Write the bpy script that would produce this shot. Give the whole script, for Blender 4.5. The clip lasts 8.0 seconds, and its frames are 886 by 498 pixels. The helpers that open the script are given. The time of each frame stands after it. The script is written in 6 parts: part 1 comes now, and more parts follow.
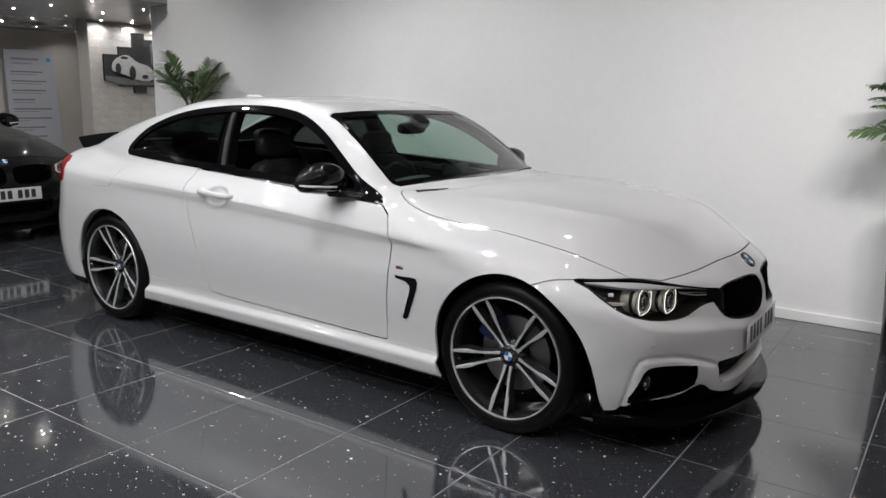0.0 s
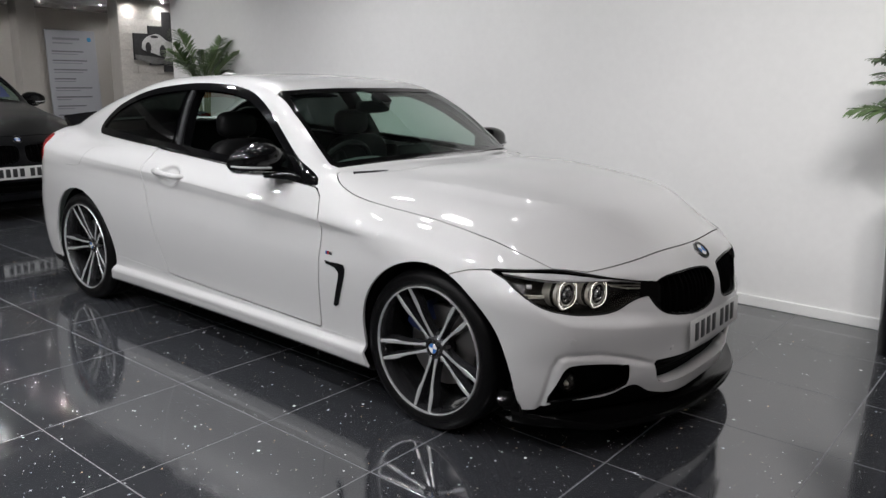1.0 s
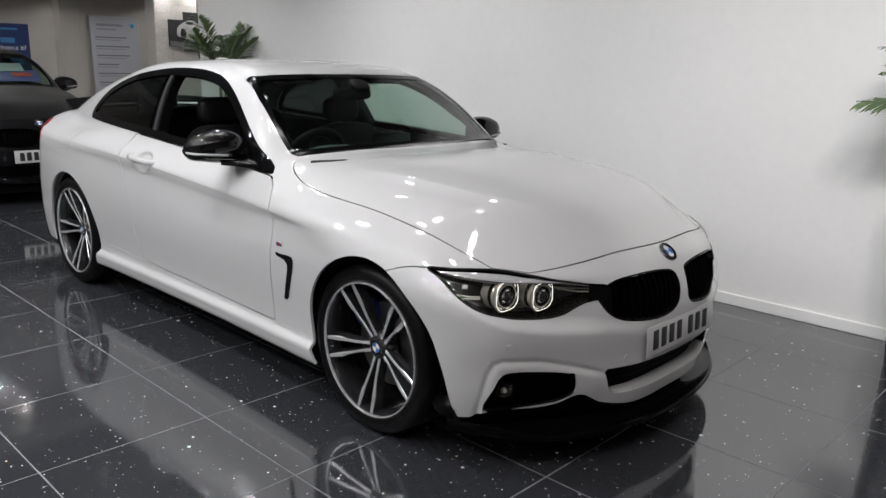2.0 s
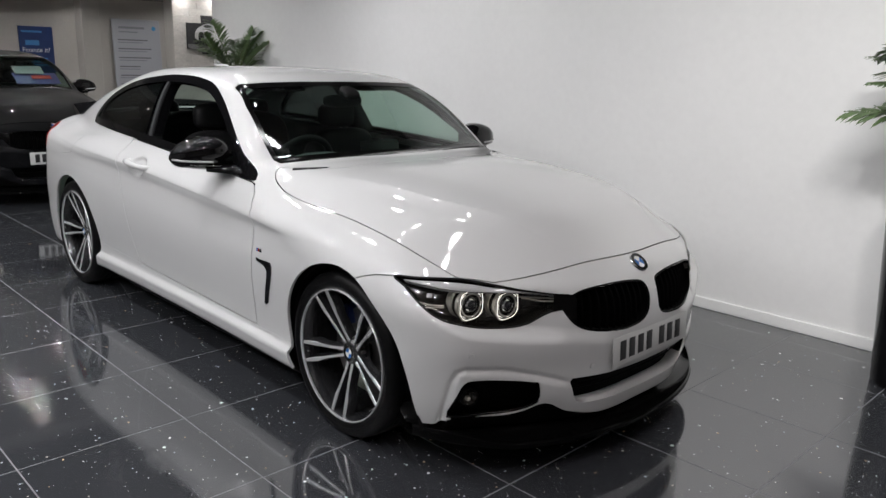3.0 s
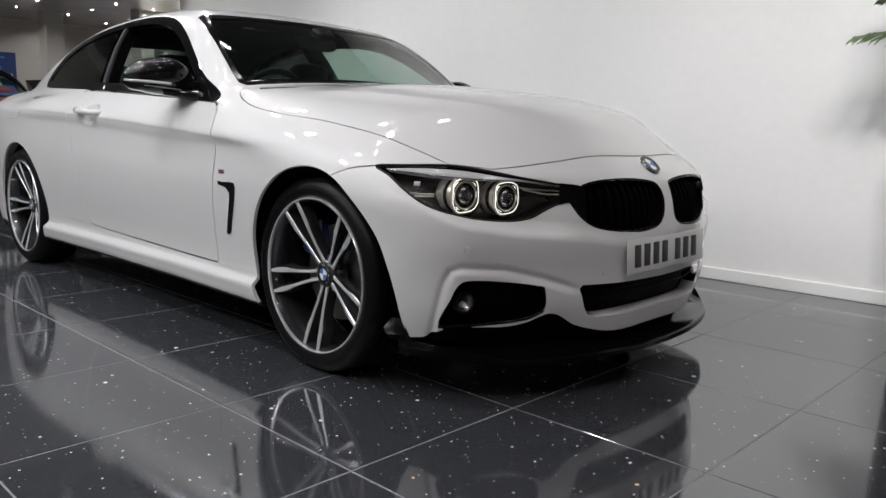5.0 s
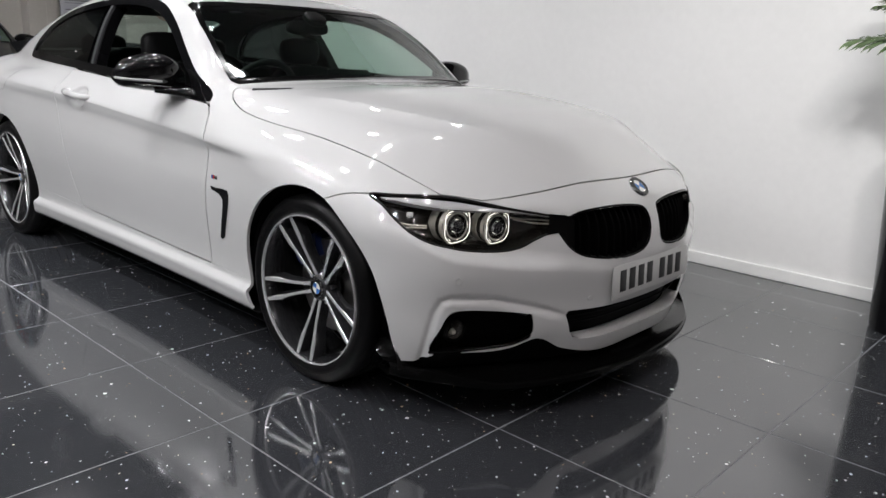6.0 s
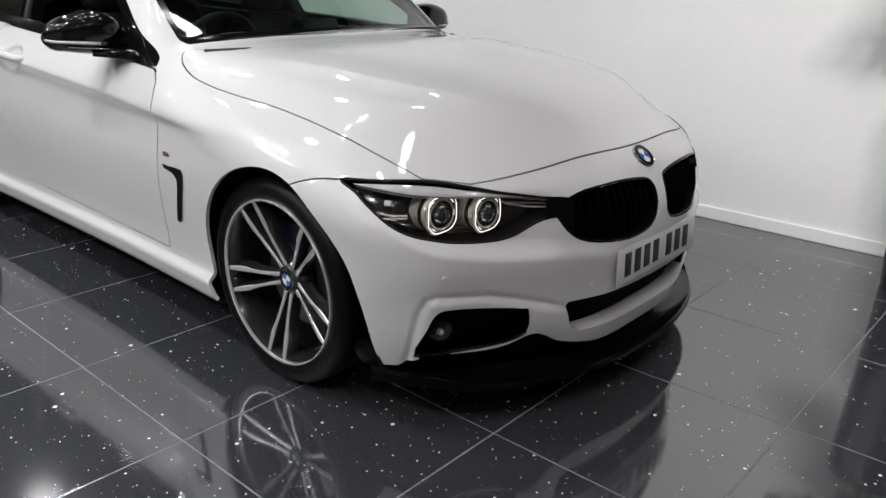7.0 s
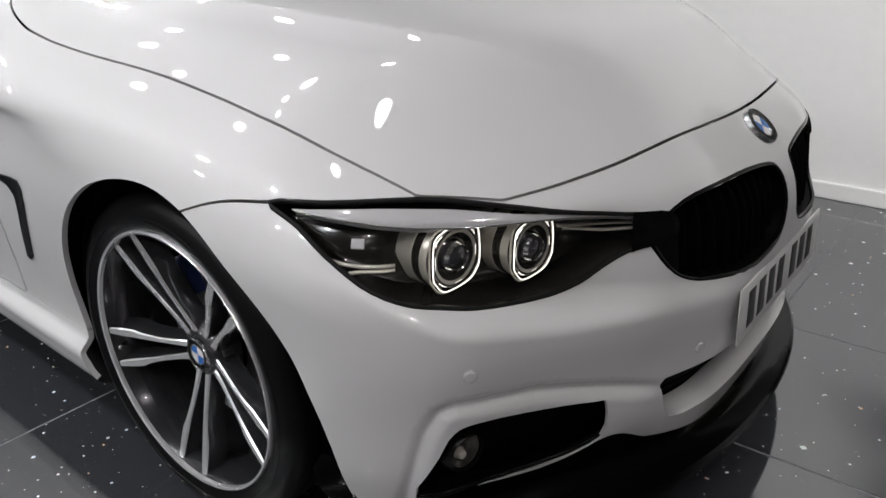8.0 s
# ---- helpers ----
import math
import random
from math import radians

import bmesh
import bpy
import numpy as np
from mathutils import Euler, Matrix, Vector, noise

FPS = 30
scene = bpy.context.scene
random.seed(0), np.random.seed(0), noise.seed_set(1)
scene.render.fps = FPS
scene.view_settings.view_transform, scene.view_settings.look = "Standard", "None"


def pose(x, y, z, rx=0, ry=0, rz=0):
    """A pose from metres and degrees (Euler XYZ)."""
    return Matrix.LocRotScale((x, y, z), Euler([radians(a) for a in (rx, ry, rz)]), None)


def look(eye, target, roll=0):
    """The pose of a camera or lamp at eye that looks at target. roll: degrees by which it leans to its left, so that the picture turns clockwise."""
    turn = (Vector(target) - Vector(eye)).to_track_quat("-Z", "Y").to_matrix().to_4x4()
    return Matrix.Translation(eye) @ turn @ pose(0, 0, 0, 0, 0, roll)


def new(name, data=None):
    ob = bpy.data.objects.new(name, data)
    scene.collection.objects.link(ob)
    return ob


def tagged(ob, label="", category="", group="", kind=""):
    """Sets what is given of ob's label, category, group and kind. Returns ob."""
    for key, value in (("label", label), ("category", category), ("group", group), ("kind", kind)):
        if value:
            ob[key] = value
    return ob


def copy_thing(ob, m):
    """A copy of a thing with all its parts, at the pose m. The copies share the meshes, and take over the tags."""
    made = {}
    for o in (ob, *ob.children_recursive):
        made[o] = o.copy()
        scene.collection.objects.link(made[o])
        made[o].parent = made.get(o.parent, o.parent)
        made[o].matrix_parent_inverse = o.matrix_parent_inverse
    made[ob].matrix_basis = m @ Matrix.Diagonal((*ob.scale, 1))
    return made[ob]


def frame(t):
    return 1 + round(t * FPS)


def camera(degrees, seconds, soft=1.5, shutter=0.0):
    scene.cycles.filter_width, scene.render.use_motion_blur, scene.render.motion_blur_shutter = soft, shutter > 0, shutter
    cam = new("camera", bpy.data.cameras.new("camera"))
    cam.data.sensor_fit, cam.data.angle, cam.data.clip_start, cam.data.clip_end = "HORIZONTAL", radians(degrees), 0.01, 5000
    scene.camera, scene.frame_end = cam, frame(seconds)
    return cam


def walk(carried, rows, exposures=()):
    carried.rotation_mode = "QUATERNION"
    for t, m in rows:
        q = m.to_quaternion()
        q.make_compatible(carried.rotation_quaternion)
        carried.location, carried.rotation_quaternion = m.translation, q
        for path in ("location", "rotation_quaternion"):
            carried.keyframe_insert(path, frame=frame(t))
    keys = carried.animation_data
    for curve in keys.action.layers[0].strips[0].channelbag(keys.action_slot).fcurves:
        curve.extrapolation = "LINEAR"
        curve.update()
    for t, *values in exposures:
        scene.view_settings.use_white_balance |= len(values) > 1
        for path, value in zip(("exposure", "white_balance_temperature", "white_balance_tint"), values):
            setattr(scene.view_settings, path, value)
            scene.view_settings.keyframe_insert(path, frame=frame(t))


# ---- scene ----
cam = camera(60.0, 8.0)
PATH = [
    (0, (2.941, -3.561, 1.406), (1.828, -1.945, 1.021), 1.1),
    (0.5, (3.06, -3.316, 1.404), (1.88, -1.755, 0.991), 1.0),
    (1, (3.3, -3.069, 1.409), (2.059, -1.564, 0.968), 0.9),
    (1.5, (3.403, -2.842, 1.39), (2.11, -1.388, 0.931), 1.2),
    (2.8, (3.68, -2.528, 1.441), (2.281, -1.179, 0.969), 1.4),
    (3, (3.687, -2.533, 1.446), (2.289, -1.181, 0.976), 1.5),
    (3.5, (3.669, -2.518, 1.398), (2.276, -1.149, 0.965), 1.3),
    (4, (3.535, -2.417, 1.108), (2.151, -1.019, 0.751), 1.1),
    (4.5, (3.51, -2.396, 0.822), (2.132, -0.973, 0.549), 1.0),
    (5.8, (3.451, -2.387, 1.031), (2.116, -0.971, 0.571), 2.1),
    (6, (3.466, -2.403, 1.152), (2.148, -0.984, 0.653), 2.4),
    (6.5, (3.447, -2.326, 1.245), (2.173, -0.909, 0.637), 2.3),
    (7, (3.239, -2.176, 1.245), (1.998, -0.761, 0.569), 1.2),
    (7.5, (2.953, -1.885, 1.221), (1.704, -0.498, 0.502), -0.9),
    (7.8, (2.722, -1.695, 1.163), (1.542, -0.281, 0.383), -0.8),
    (8, (2.575, -1.534, 1.106), (1.436, -0.097, 0.309), -0.7),
]
walk(cam, [(t, look(eye, target, roll)) for t, eye, target, roll in PATH], [(0.0, 0.0), (3.5, 0.03), (4.5, 0.12), (6.5, 0.18), (7.5, 0.15), (8.0, 0.06)])

# ---- light: small ceiling downlights, many added unseen, and added wall spotlights; no daylight ----
world = bpy.data.worlds.new("showroom_world")
scene.world = world
world.use_nodes = True
world.node_tree.nodes["Background"].inputs[0].default_value = (0.05, 0.05, 0.055, 1)
world.node_tree.nodes["Background"].inputs[1].default_value = 0.3
DOWNLIGHT_POWER = 780.0
SOFT_POWER = 44.0
FRONT_POWER = 440.0
LARGE_POWER = 40.0
SPOT_WATTS = 60.0
BACK_POWER = 3300.0


# ---- materials ----
def material(name, color, rough=0.5, metal=0.0, coat=0.0, grain=0.0, grain_scale=40.0, stain=0.0, stain_scale=2.0, bump=0.0, bump_scale=200.0, rough_var=0.0, ior=1.5, spec=0.5):
    """A principled surface with fine grain, broad stains and a small relief, all at real size."""
    m = bpy.data.materials.new(name)
    m.use_nodes = True
    nt = m.node_tree
    b = nt.nodes["Principled BSDF"]
    b.inputs["Base Color"].default_value = (*color, 1)
    b.inputs["Roughness"].default_value = rough
    b.inputs["Metallic"].default_value = metal
    b.inputs["IOR"].default_value = ior
    b.inputs["Specular IOR Level"].default_value = spec
    b.inputs["Coat Weight"].default_value = coat
    b.inputs["Coat Roughness"].default_value = 0.012
    where = nt.nodes.new("ShaderNodeTexCoord").outputs["Object"]

    def noise_at(scale, detail=4.0):
        n = nt.nodes.new("ShaderNodeTexNoise")
        n.inputs["Scale"].default_value, n.inputs["Detail"].default_value = scale, detail
        nt.links.new(where, n.inputs["Vector"])
        return n.outputs["Fac"]

    def ranged(fac, low, high):
        r = nt.nodes.new("ShaderNodeMapRange")
        r.inputs["From Min"].default_value, r.inputs["From Max"].default_value = 0.3, 0.7
        r.inputs["To Min"].default_value, r.inputs["To Max"].default_value = low, high
        nt.links.new(fac, r.inputs["Value"])
        return r.outputs["Result"]

    tone = None
    for amount, scale in ((grain, grain_scale), (stain, stain_scale)):
        if amount:
            one = ranged(noise_at(scale), 1 - amount, 1 + amount)
            if tone is None:
                tone = one
            else:
                mul = nt.nodes.new("ShaderNodeMath")
                mul.operation = "MULTIPLY"
                nt.links.new(tone, mul.inputs[0])
                nt.links.new(one, mul.inputs[1])
                tone = mul.outputs[0]
    if tone is not None:
        v = nt.nodes.new("ShaderNodeVectorMath")
        v.operation = "SCALE"
        v.inputs[0].default_value = color
        nt.links.new(tone, v.inputs["Scale"])
        nt.links.new(v.outputs[0], b.inputs["Base Color"])
    if rough_var:
        nt.links.new(ranged(noise_at(grain_scale * 0.3), max(0.02, rough - rough_var), rough + rough_var), b.inputs["Roughness"])
    if bump:
        bn = nt.nodes.new("ShaderNodeBump")
        bn.inputs["Strength"].default_value, bn.inputs["Distance"].default_value = bump, 0.002
        nt.links.new(noise_at(bump_scale), bn.inputs["Height"])
        nt.links.new(bn.outputs[0], b.inputs["Normal"])
    return m


def glass(name, tint, gloss=0.06):
    """A thin tinted pane: it lets light through and mirrors more at a slant."""
    m = bpy.data.materials.new(name)
    m.use_nodes = True
    nt = m.node_tree
    nt.nodes.clear()
    out, mix = nt.nodes.new("ShaderNodeOutputMaterial"), nt.nodes.new("ShaderNodeMixShader")
    clear, shiny, slant = nt.nodes.new("ShaderNodeBsdfTransparent"), nt.nodes.new("ShaderNodeBsdfGlossy"), nt.nodes.new("ShaderNodeLayerWeight")
    steep, gain = nt.nodes.new("ShaderNodeMath"), nt.nodes.new("ShaderNodeMapRange")
    clear.inputs[0].default_value = (*tint, 1)
    shiny.inputs["Roughness"].default_value = 0.02
    slant.inputs[0].default_value = 0.5
    steep.operation, steep.inputs[1].default_value = "POWER", 5.0
    gain.inputs["To Min"].default_value, gain.inputs["To Max"].default_value = gloss, 1.0
    nt.links.new(slant.outputs["Facing"], steep.inputs[0])
    nt.links.new(steep.outputs[0], gain.inputs["Value"])
    nt.links.new(gain.outputs["Result"], mix.inputs[0])
    nt.links.new(clear.outputs[0], mix.inputs[1])
    nt.links.new(shiny.outputs[0], mix.inputs[2])
    nt.links.new(mix.outputs[0], out.inputs[0])
    return m


def glow(name, color, strength):
    m = bpy.data.materials.new(name)
    m.use_nodes = True
    b = m.node_tree.nodes["Principled BSDF"]
    b.inputs["Base Color"].default_value = (*color, 1)
    b.inputs["Emission Color"].default_value = (*color, 1)
    b.inputs["Emission Strength"].default_value = strength
    return m


def polished_quartz():
    """Near-black polished stone with grey grain; scattered flecks carry a painted-in white glint."""
    m = material("black_quartz", (0.02, 0.021, 0.022), 0.07, ior=2.4)
    nt = m.node_tree
    b = nt.nodes["Principled BSDF"]
    geo = nt.nodes.new("ShaderNodeNewGeometry").outputs["Position"]

    def glint_flecks(scale, near, rare):
        """Where a fleck lies, and its own faint tint."""
        v = nt.nodes.new("ShaderNodeTexVoronoi")
        v.inputs["Scale"].default_value = scale
        v.distance = "MANHATTAN"
        nt.links.new(geo, v.inputs["Vector"])
        sep = nt.nodes.new("ShaderNodeSeparateColor")
        nt.links.new(v.outputs["Color"], sep.inputs[0])
        size = nt.nodes.new("ShaderNodeMapRange")
        size.inputs["To Min"].default_value, size.inputs["To Max"].default_value = near * 0.55, near * 1.35
        nt.links.new(sep.outputs[1], size.inputs["Value"])
        a = nt.nodes.new("ShaderNodeMath")
        a.operation = "LESS_THAN"
        nt.links.new(v.outputs["Distance"], a.inputs[0])
        nt.links.new(size.outputs[0], a.inputs[1])
        c = nt.nodes.new("ShaderNodeMath")
        c.operation, c.inputs[1].default_value = "GREATER_THAN", rare
        nt.links.new(sep.outputs[0], c.inputs[0])
        mul = nt.nodes.new("ShaderNodeMath")
        mul.operation = "MULTIPLY"
        nt.links.new(a.outputs[0], mul.inputs[0])
        nt.links.new(c.outputs[0], mul.inputs[1])
        tint = nt.nodes.new("ShaderNodeValToRGB")
        tint.color_ramp.interpolation = "CONSTANT"
        stops = tint.color_ramp.elements
        stops[0].position, stops[0].color = 0.0, (1.0, 1.0, 1.0, 1)
        stops[1].position, stops[1].color = 0.88, (1.0, 0.93, 0.76, 1)
        for at, col in ((0.93, (0.82, 0.92, 1.0, 1)), (0.97, (0.86, 1.0, 0.92, 1)), (0.988, (1.0, 0.70, 0.42, 1))):
            stops.new(at).color = col
        nt.links.new(sep.outputs[2], tint.inputs[0])
        return mul.outputs[0], tint.outputs[0]

    grains = nt.nodes.new("ShaderNodeTexNoise")
    grains.inputs["Scale"].default_value, grains.inputs["Detail"].default_value = 420, 3
    nt.links.new(geo, grains.inputs["Vector"])
    ramp = nt.nodes.new("ShaderNodeValToRGB")
    ramp.color_ramp.elements[0].position, ramp.color_ramp.elements[1].position = 0.42, 0.80
    ramp.color_ramp.elements[0].color, ramp.color_ramp.elements[1].color = (0.027, 0.0285, 0.0325, 1), (0.090, 0.095, 0.106, 1)
    nt.links.new(grains.outputs["Fac"], ramp.inputs[0])
    base = ramp.outputs[0]
    # The flecks' sparkle is put into the base colour as near-white spots.
    for scale, near, rare, level in ((110, 0.28, 0.95, 0.40), (60, 0.21, 0.87, 1.0), (34, 0.155, 0.76, 1.0), (14, 0.108, 0.55, 1.0)):
        here, tint = glint_flecks(scale, near, rare)
        dim = nt.nodes.new("ShaderNodeVectorMath")
        dim.operation = "SCALE"
        dim.inputs["Scale"].default_value = level
        nt.links.new(tint, dim.inputs[0])
        mix = nt.nodes.new("ShaderNodeMix")
        mix.data_type = "RGBA"
        nt.links.new(here, mix.inputs["Factor"])
        nt.links.new(base, mix.inputs["A"])
        nt.links.new(dim.outputs[0], mix.inputs["B"])
        base = mix.outputs["Result"]
    nt.links.new(base, b.inputs["Base Color"])
    smear = nt.nodes.new("ShaderNodeTexNoise")
    smear.inputs["Scale"].default_value, smear.inputs["Detail"].default_value = 2.3, 5
    nt.links.new(geo, smear.inputs["Vector"])
    r = nt.nodes.new("ShaderNodeMapRange")
    r.inputs["To Min"].default_value, r.inputs["To Max"].default_value = 0.04, 0.115
    nt.links.new(smear.outputs["Fac"], r.inputs["Value"])
    nt.links.new(r.outputs[0], b.inputs["Roughness"])
    return m


WHITE_PAINT = material("white_car_paint", (0.64, 0.64, 0.635), 0.42, coat=1.0, grain=0.012, grain_scale=900, stain=0.01)
DARK_PAINT = material("dark_grey_metallic_paint", (0.0035, 0.0037, 0.0045), 0.45, spec=0.06, coat=0.32, grain=0.15, grain_scale=1500)
GLOSS_BLACK = material("gloss_black_plastic", (0.004, 0.004, 0.0045), 0.05, spec=0.4, stain=0.1)
MATT_BLACK = material("matt_black_plastic", (0.006, 0.006, 0.006), 0.6, spec=0.2, grain=0.15, grain_scale=600, bump=0.15, bump_scale=900)
DEEP_BLACK = material("deep_black_plastic", (0.0016, 0.0016, 0.0016), 0.5, spec=0.04, grain=0.15, grain_scale=600)
RUBBER = material("tyre_rubber", (0.0035, 0.0035, 0.0038), 0.40, spec=0.14, grain=0.2, grain_scale=120, stain=0.15, bump=0.2, bump_scale=500)
SEAL = material("grey_rubber_seal", (0.030, 0.031, 0.033), 0.6, spec=0.3, grain=0.1, grain_scale=300)
LEATHER = material("black_leather", (0.007, 0.007, 0.0075), 0.55, spec=0.25, grain=0.15, grain_scale=150, bump=0.4, bump_scale=350)
DASH = material("dark_grey_dashboard", (0.10, 0.112, 0.112), 0.6, grain=0.1, grain_scale=500, bump=0.3, bump_scale=600)
LINER = material("grey_headliner_cloth", (0.028, 0.028, 0.03), 0.9, grain=0.1, grain_scale=700)
CHROME = material("bright_chrome", (0.78, 0.78, 0.77), 0.10, metal=1.0, stain=0.04)
MACHINED = material("machined_alloy", (0.88, 0.885, 0.89), 0.26, metal=0.72, grain=0.06, grain_scale=800)
ALLOY_GREY = material("dark_grey_alloy_lacquer", (0.045, 0.046, 0.049), 0.20, metal=0.6, coat=0.5, grain=0.06, grain_scale=600)
DISC_STEEL = material("brake_disc_steel", (0.30, 0.29, 0.28), 0.35, metal=1.0, grain=0.1, grain_scale=300)
BLUE_PAINT = material("blue_caliper_paint", (0.004, 0.012, 0.06), 0.3, coat=0.5, stain=0.1)
EMBLEM_BLUE = material("emblem_blue", (0.03, 0.14, 0.42), 0.25, coat=0.8, stain=0.03)
EMBLEM_WHITE = material("emblem_white", (0.75, 0.75, 0.75), 0.25, coat=0.8, stain=0.03)
LAMP_BLACK = material("lamp_housing_black", (0.022, 0.020, 0.017), 0.16, coat=0.6, grain=0.1, grain_scale=300)
LAMP_SILVER = material("lamp_reflector_silver", (0.80, 0.765, 0.68), 0.26, metal=0.55, stain=0.12, stain_scale=30)
LAMP_BRIGHT = material("bright_reflector_grey", (0.52, 0.52, 0.53), 0.12, coat=0.8, stain=0.05)
SATIN_BLACK = material("satin_black_plastic", (0.0025, 0.0025, 0.0025), 0.12, ior=1.25, spec=0.5, grain=0.1, grain_scale=400)
PLATE_WHITE = material("reflective_plate_white", (0.58, 0.58, 0.57), 0.35, coat=0.4, grain=0.03, grain_scale=800, stain=0.03, stain_scale=8)
INK = material("black_ink", (0.012, 0.012, 0.013), 0.4, grain=0.1)
TAIL_RED = material("red_tail_lamp", (0.45, 0.012, 0.012), 0.12, coat=1.0, stain=0.1, stain_scale=20)
RING_LIGHT = glow("lit_ring_white", (1.0, 0.96, 0.88), 1.5)
SCREEN_GLASS = glass("greenish_windscreen", (0.60, 0.72, 0.66))
DARK_GLASS = glass("dark_rear_glass", (0.055, 0.065, 0.062))
CLEAR_COVER = glass("clear_lamp_cover", (0.96, 0.96, 0.95), 0.03)
LENS = material("projector_lens", (0.03, 0.03, 0.035), 0.03, coat=1.0, ior=1.6)

WALL_PAINT = material("white_wall_paint", (0.86, 0.858, 0.85), 0.62, grain=0.012, grain_scale=25, stain=0.025, stain_scale=0.9, bump=0.12, bump_scale=140)
TRIM_PAINT = material("white_gloss_trim", (0.90, 0.90, 0.89), 0.3, grain=0.01, stain=0.02)
CEILING_PAINT = material("charcoal_ceiling_paint", (0.10, 0.10, 0.105), 0.6, grain=0.02, grain_scale=20, stain=0.03, bump=0.1, bump_scale=120)
BACK_CEILING = material("grey_satin_ceiling", (0.30, 0.295, 0.285), 0.22, grain=0.03, grain_scale=20, stain=0.05)
GREIGE = material("greige_wall_paint", (0.42, 0.40, 0.375), 0.6, grain=0.02, grain_scale=30, stain=0.04, bump=0.15, bump_scale=140)
STONE = material("white_split_stone", (0.45, 0.43, 0.405), 0.7, grain=0.10, grain_scale=35, stain=0.06, stain_scale=4, bump=0.8, bump_scale=60)
GROUT = material("pale_grout", (0.21, 0.215, 0.225), 0.8, grain=0.25, grain_scale=80, stain=0.15, stain_scale=3)
QUARTZ = polished_quartz()
POT_BLACK = material("black_glazed_pot", (0.004, 0.004, 0.0045), 0.13, spec=0.3, stain=0.15, stain_scale=5, bump=0.1, bump_scale=30)
SOIL = material("potting_soil", (0.03, 0.022, 0.016), 0.95, grain=0.4, grain_scale=90, bump=1.0, bump_scale=80)
LEAF = material("palm_leaf_green", (0.12, 0.19, 0.075), 0.42, grain=0.25, grain_scale=25, stain=0.3, stain_scale=3)
STEM = material("palm_stem_green", (0.10, 0.13, 0.045), 0.5, grain=0.2, grain_scale=60)
BOARD_WHITE = material("white_printed_board", (0.38, 0.39, 0.43), 0.4, grain=0.01, stain=0.03)
PRINT_GREY = material("grey_print", (0.16, 0.16, 0.18), 0.5, grain=0.05)
PRINT_PALE = material("pale_grey_print", (0.23, 0.235, 0.26), 0.5, grain=0.05)
PRINT_BLUE = material("cyan_blue_print", (0.05, 0.28, 0.55), 0.4, grain=0.03)
POSTER_BLUE = material("deep_blue_poster", (0.015, 0.035, 0.13), 0.3, grain=0.03, stain=0.1)
POSTER_TEXT = material("white_poster_print", (0.75, 0.75, 0.78), 0.4, grain=0.02)
POSTER_CYAN = material("bright_blue_print", (0.05, 0.20, 0.45), 0.4, grain=0.02)
CANVAS_DARK = material("dark_canvas_print", (0.022, 0.022, 0.024), 0.5, grain=0.25, grain_scale=30, stain=0.3, stain_scale=6)
CANVAS_GREY = material("grey_canvas_print", (0.12, 0.12, 0.12), 0.5, grain=0.2, grain_scale=30, stain=0.2, stain_scale=6)
CANVAS_WHITE = material("white_canvas_print", (0.42, 0.42, 0.42), 0.5, grain=0.12, grain_scale=30, stain=0.1, stain_scale=9)
RED_PRINT = material("red_flyer", (0.5, 0.05, 0.05), 0.4, grain=0.05)
VIOLET_PRINT = material("violet_flyer", (0.10, 0.09, 0.28), 0.4, grain=0.05)
LAMP_RING = material("satin_white_ring", (0.7, 0.7, 0.7), 0.35, grain=0.02)
DOWNLIGHT = glow("lit_downlight", (0.985, 0.977, 1.0), DOWNLIGHT_POWER)
FRONT_FILL = glow("lit_warm_nose_fill", (1.0, 0.935, 0.945), FRONT_POWER)
SOFT_DOWNLIGHT = glow("lit_soft_downlight", (0.985, 0.985, 1.0), SOFT_POWER)
LARGE_DOWNLIGHT = glow("lit_large_downlight", (0.985, 0.985, 1.0), LARGE_POWER)
BACK_DOWNLIGHT = glow("lit_small_downlight", (1.0, 0.985, 0.97), BACK_POWER)


# ---- mesh helpers ----
def thing(name, label, category, group="", kind="", at=None):
    ob = tagged(new(name), label, category, group, kind)
    if at is not None:
        ob.matrix_basis = at
    return ob


def part(name, bm, mats, parent=None, label="", smooth=True, m=None):
    """Links a bmesh as one mesh object under a thing or part."""
    me = bpy.data.meshes.new(name)
    bm.to_mesh(me)
    bm.free()
    for one in mats if isinstance(mats, (list, tuple)) else [mats]:
        me.materials.append(one)
    if smooth:
        me.shade_smooth()
    ob = tagged(new(name, me), label)
    ob.parent = parent
    if m is not None:
        ob.matrix_basis = m
    return ob


def sharp(bm, degrees=35):
    for e in bm.edges:
        if len(e.link_faces) == 2 and e.calc_face_angle(0) > radians(degrees):
            e.smooth = False
    return bm


def box(size, at=(0, 0, 0), bevel=0.0, segments=2, turn=None, into=None):
    bm = bmesh.new()
    bmesh.ops.create_cube(bm, size=1)
    bmesh.ops.scale(bm, vec=size, verts=bm.verts)
    if bevel:
        bmesh.ops.bevel(bm, geom=bm.edges[:], offset=bevel, segments=segments, profile=0.5, affect="EDGES")
    if turn:
        bmesh.ops.transform(bm, matrix=pose(0, 0, 0, *turn), verts=bm.verts)
    bmesh.ops.translate(bm, vec=at, verts=bm.verts)
    if into is not None:
        return join(into, bm)
    return bm


def join(a, b):
    me = bpy.data.meshes.new("tmp")
    b.to_mesh(me)
    b.free()
    a.from_mesh(me)
    bpy.data.meshes.remove(me)
    return a


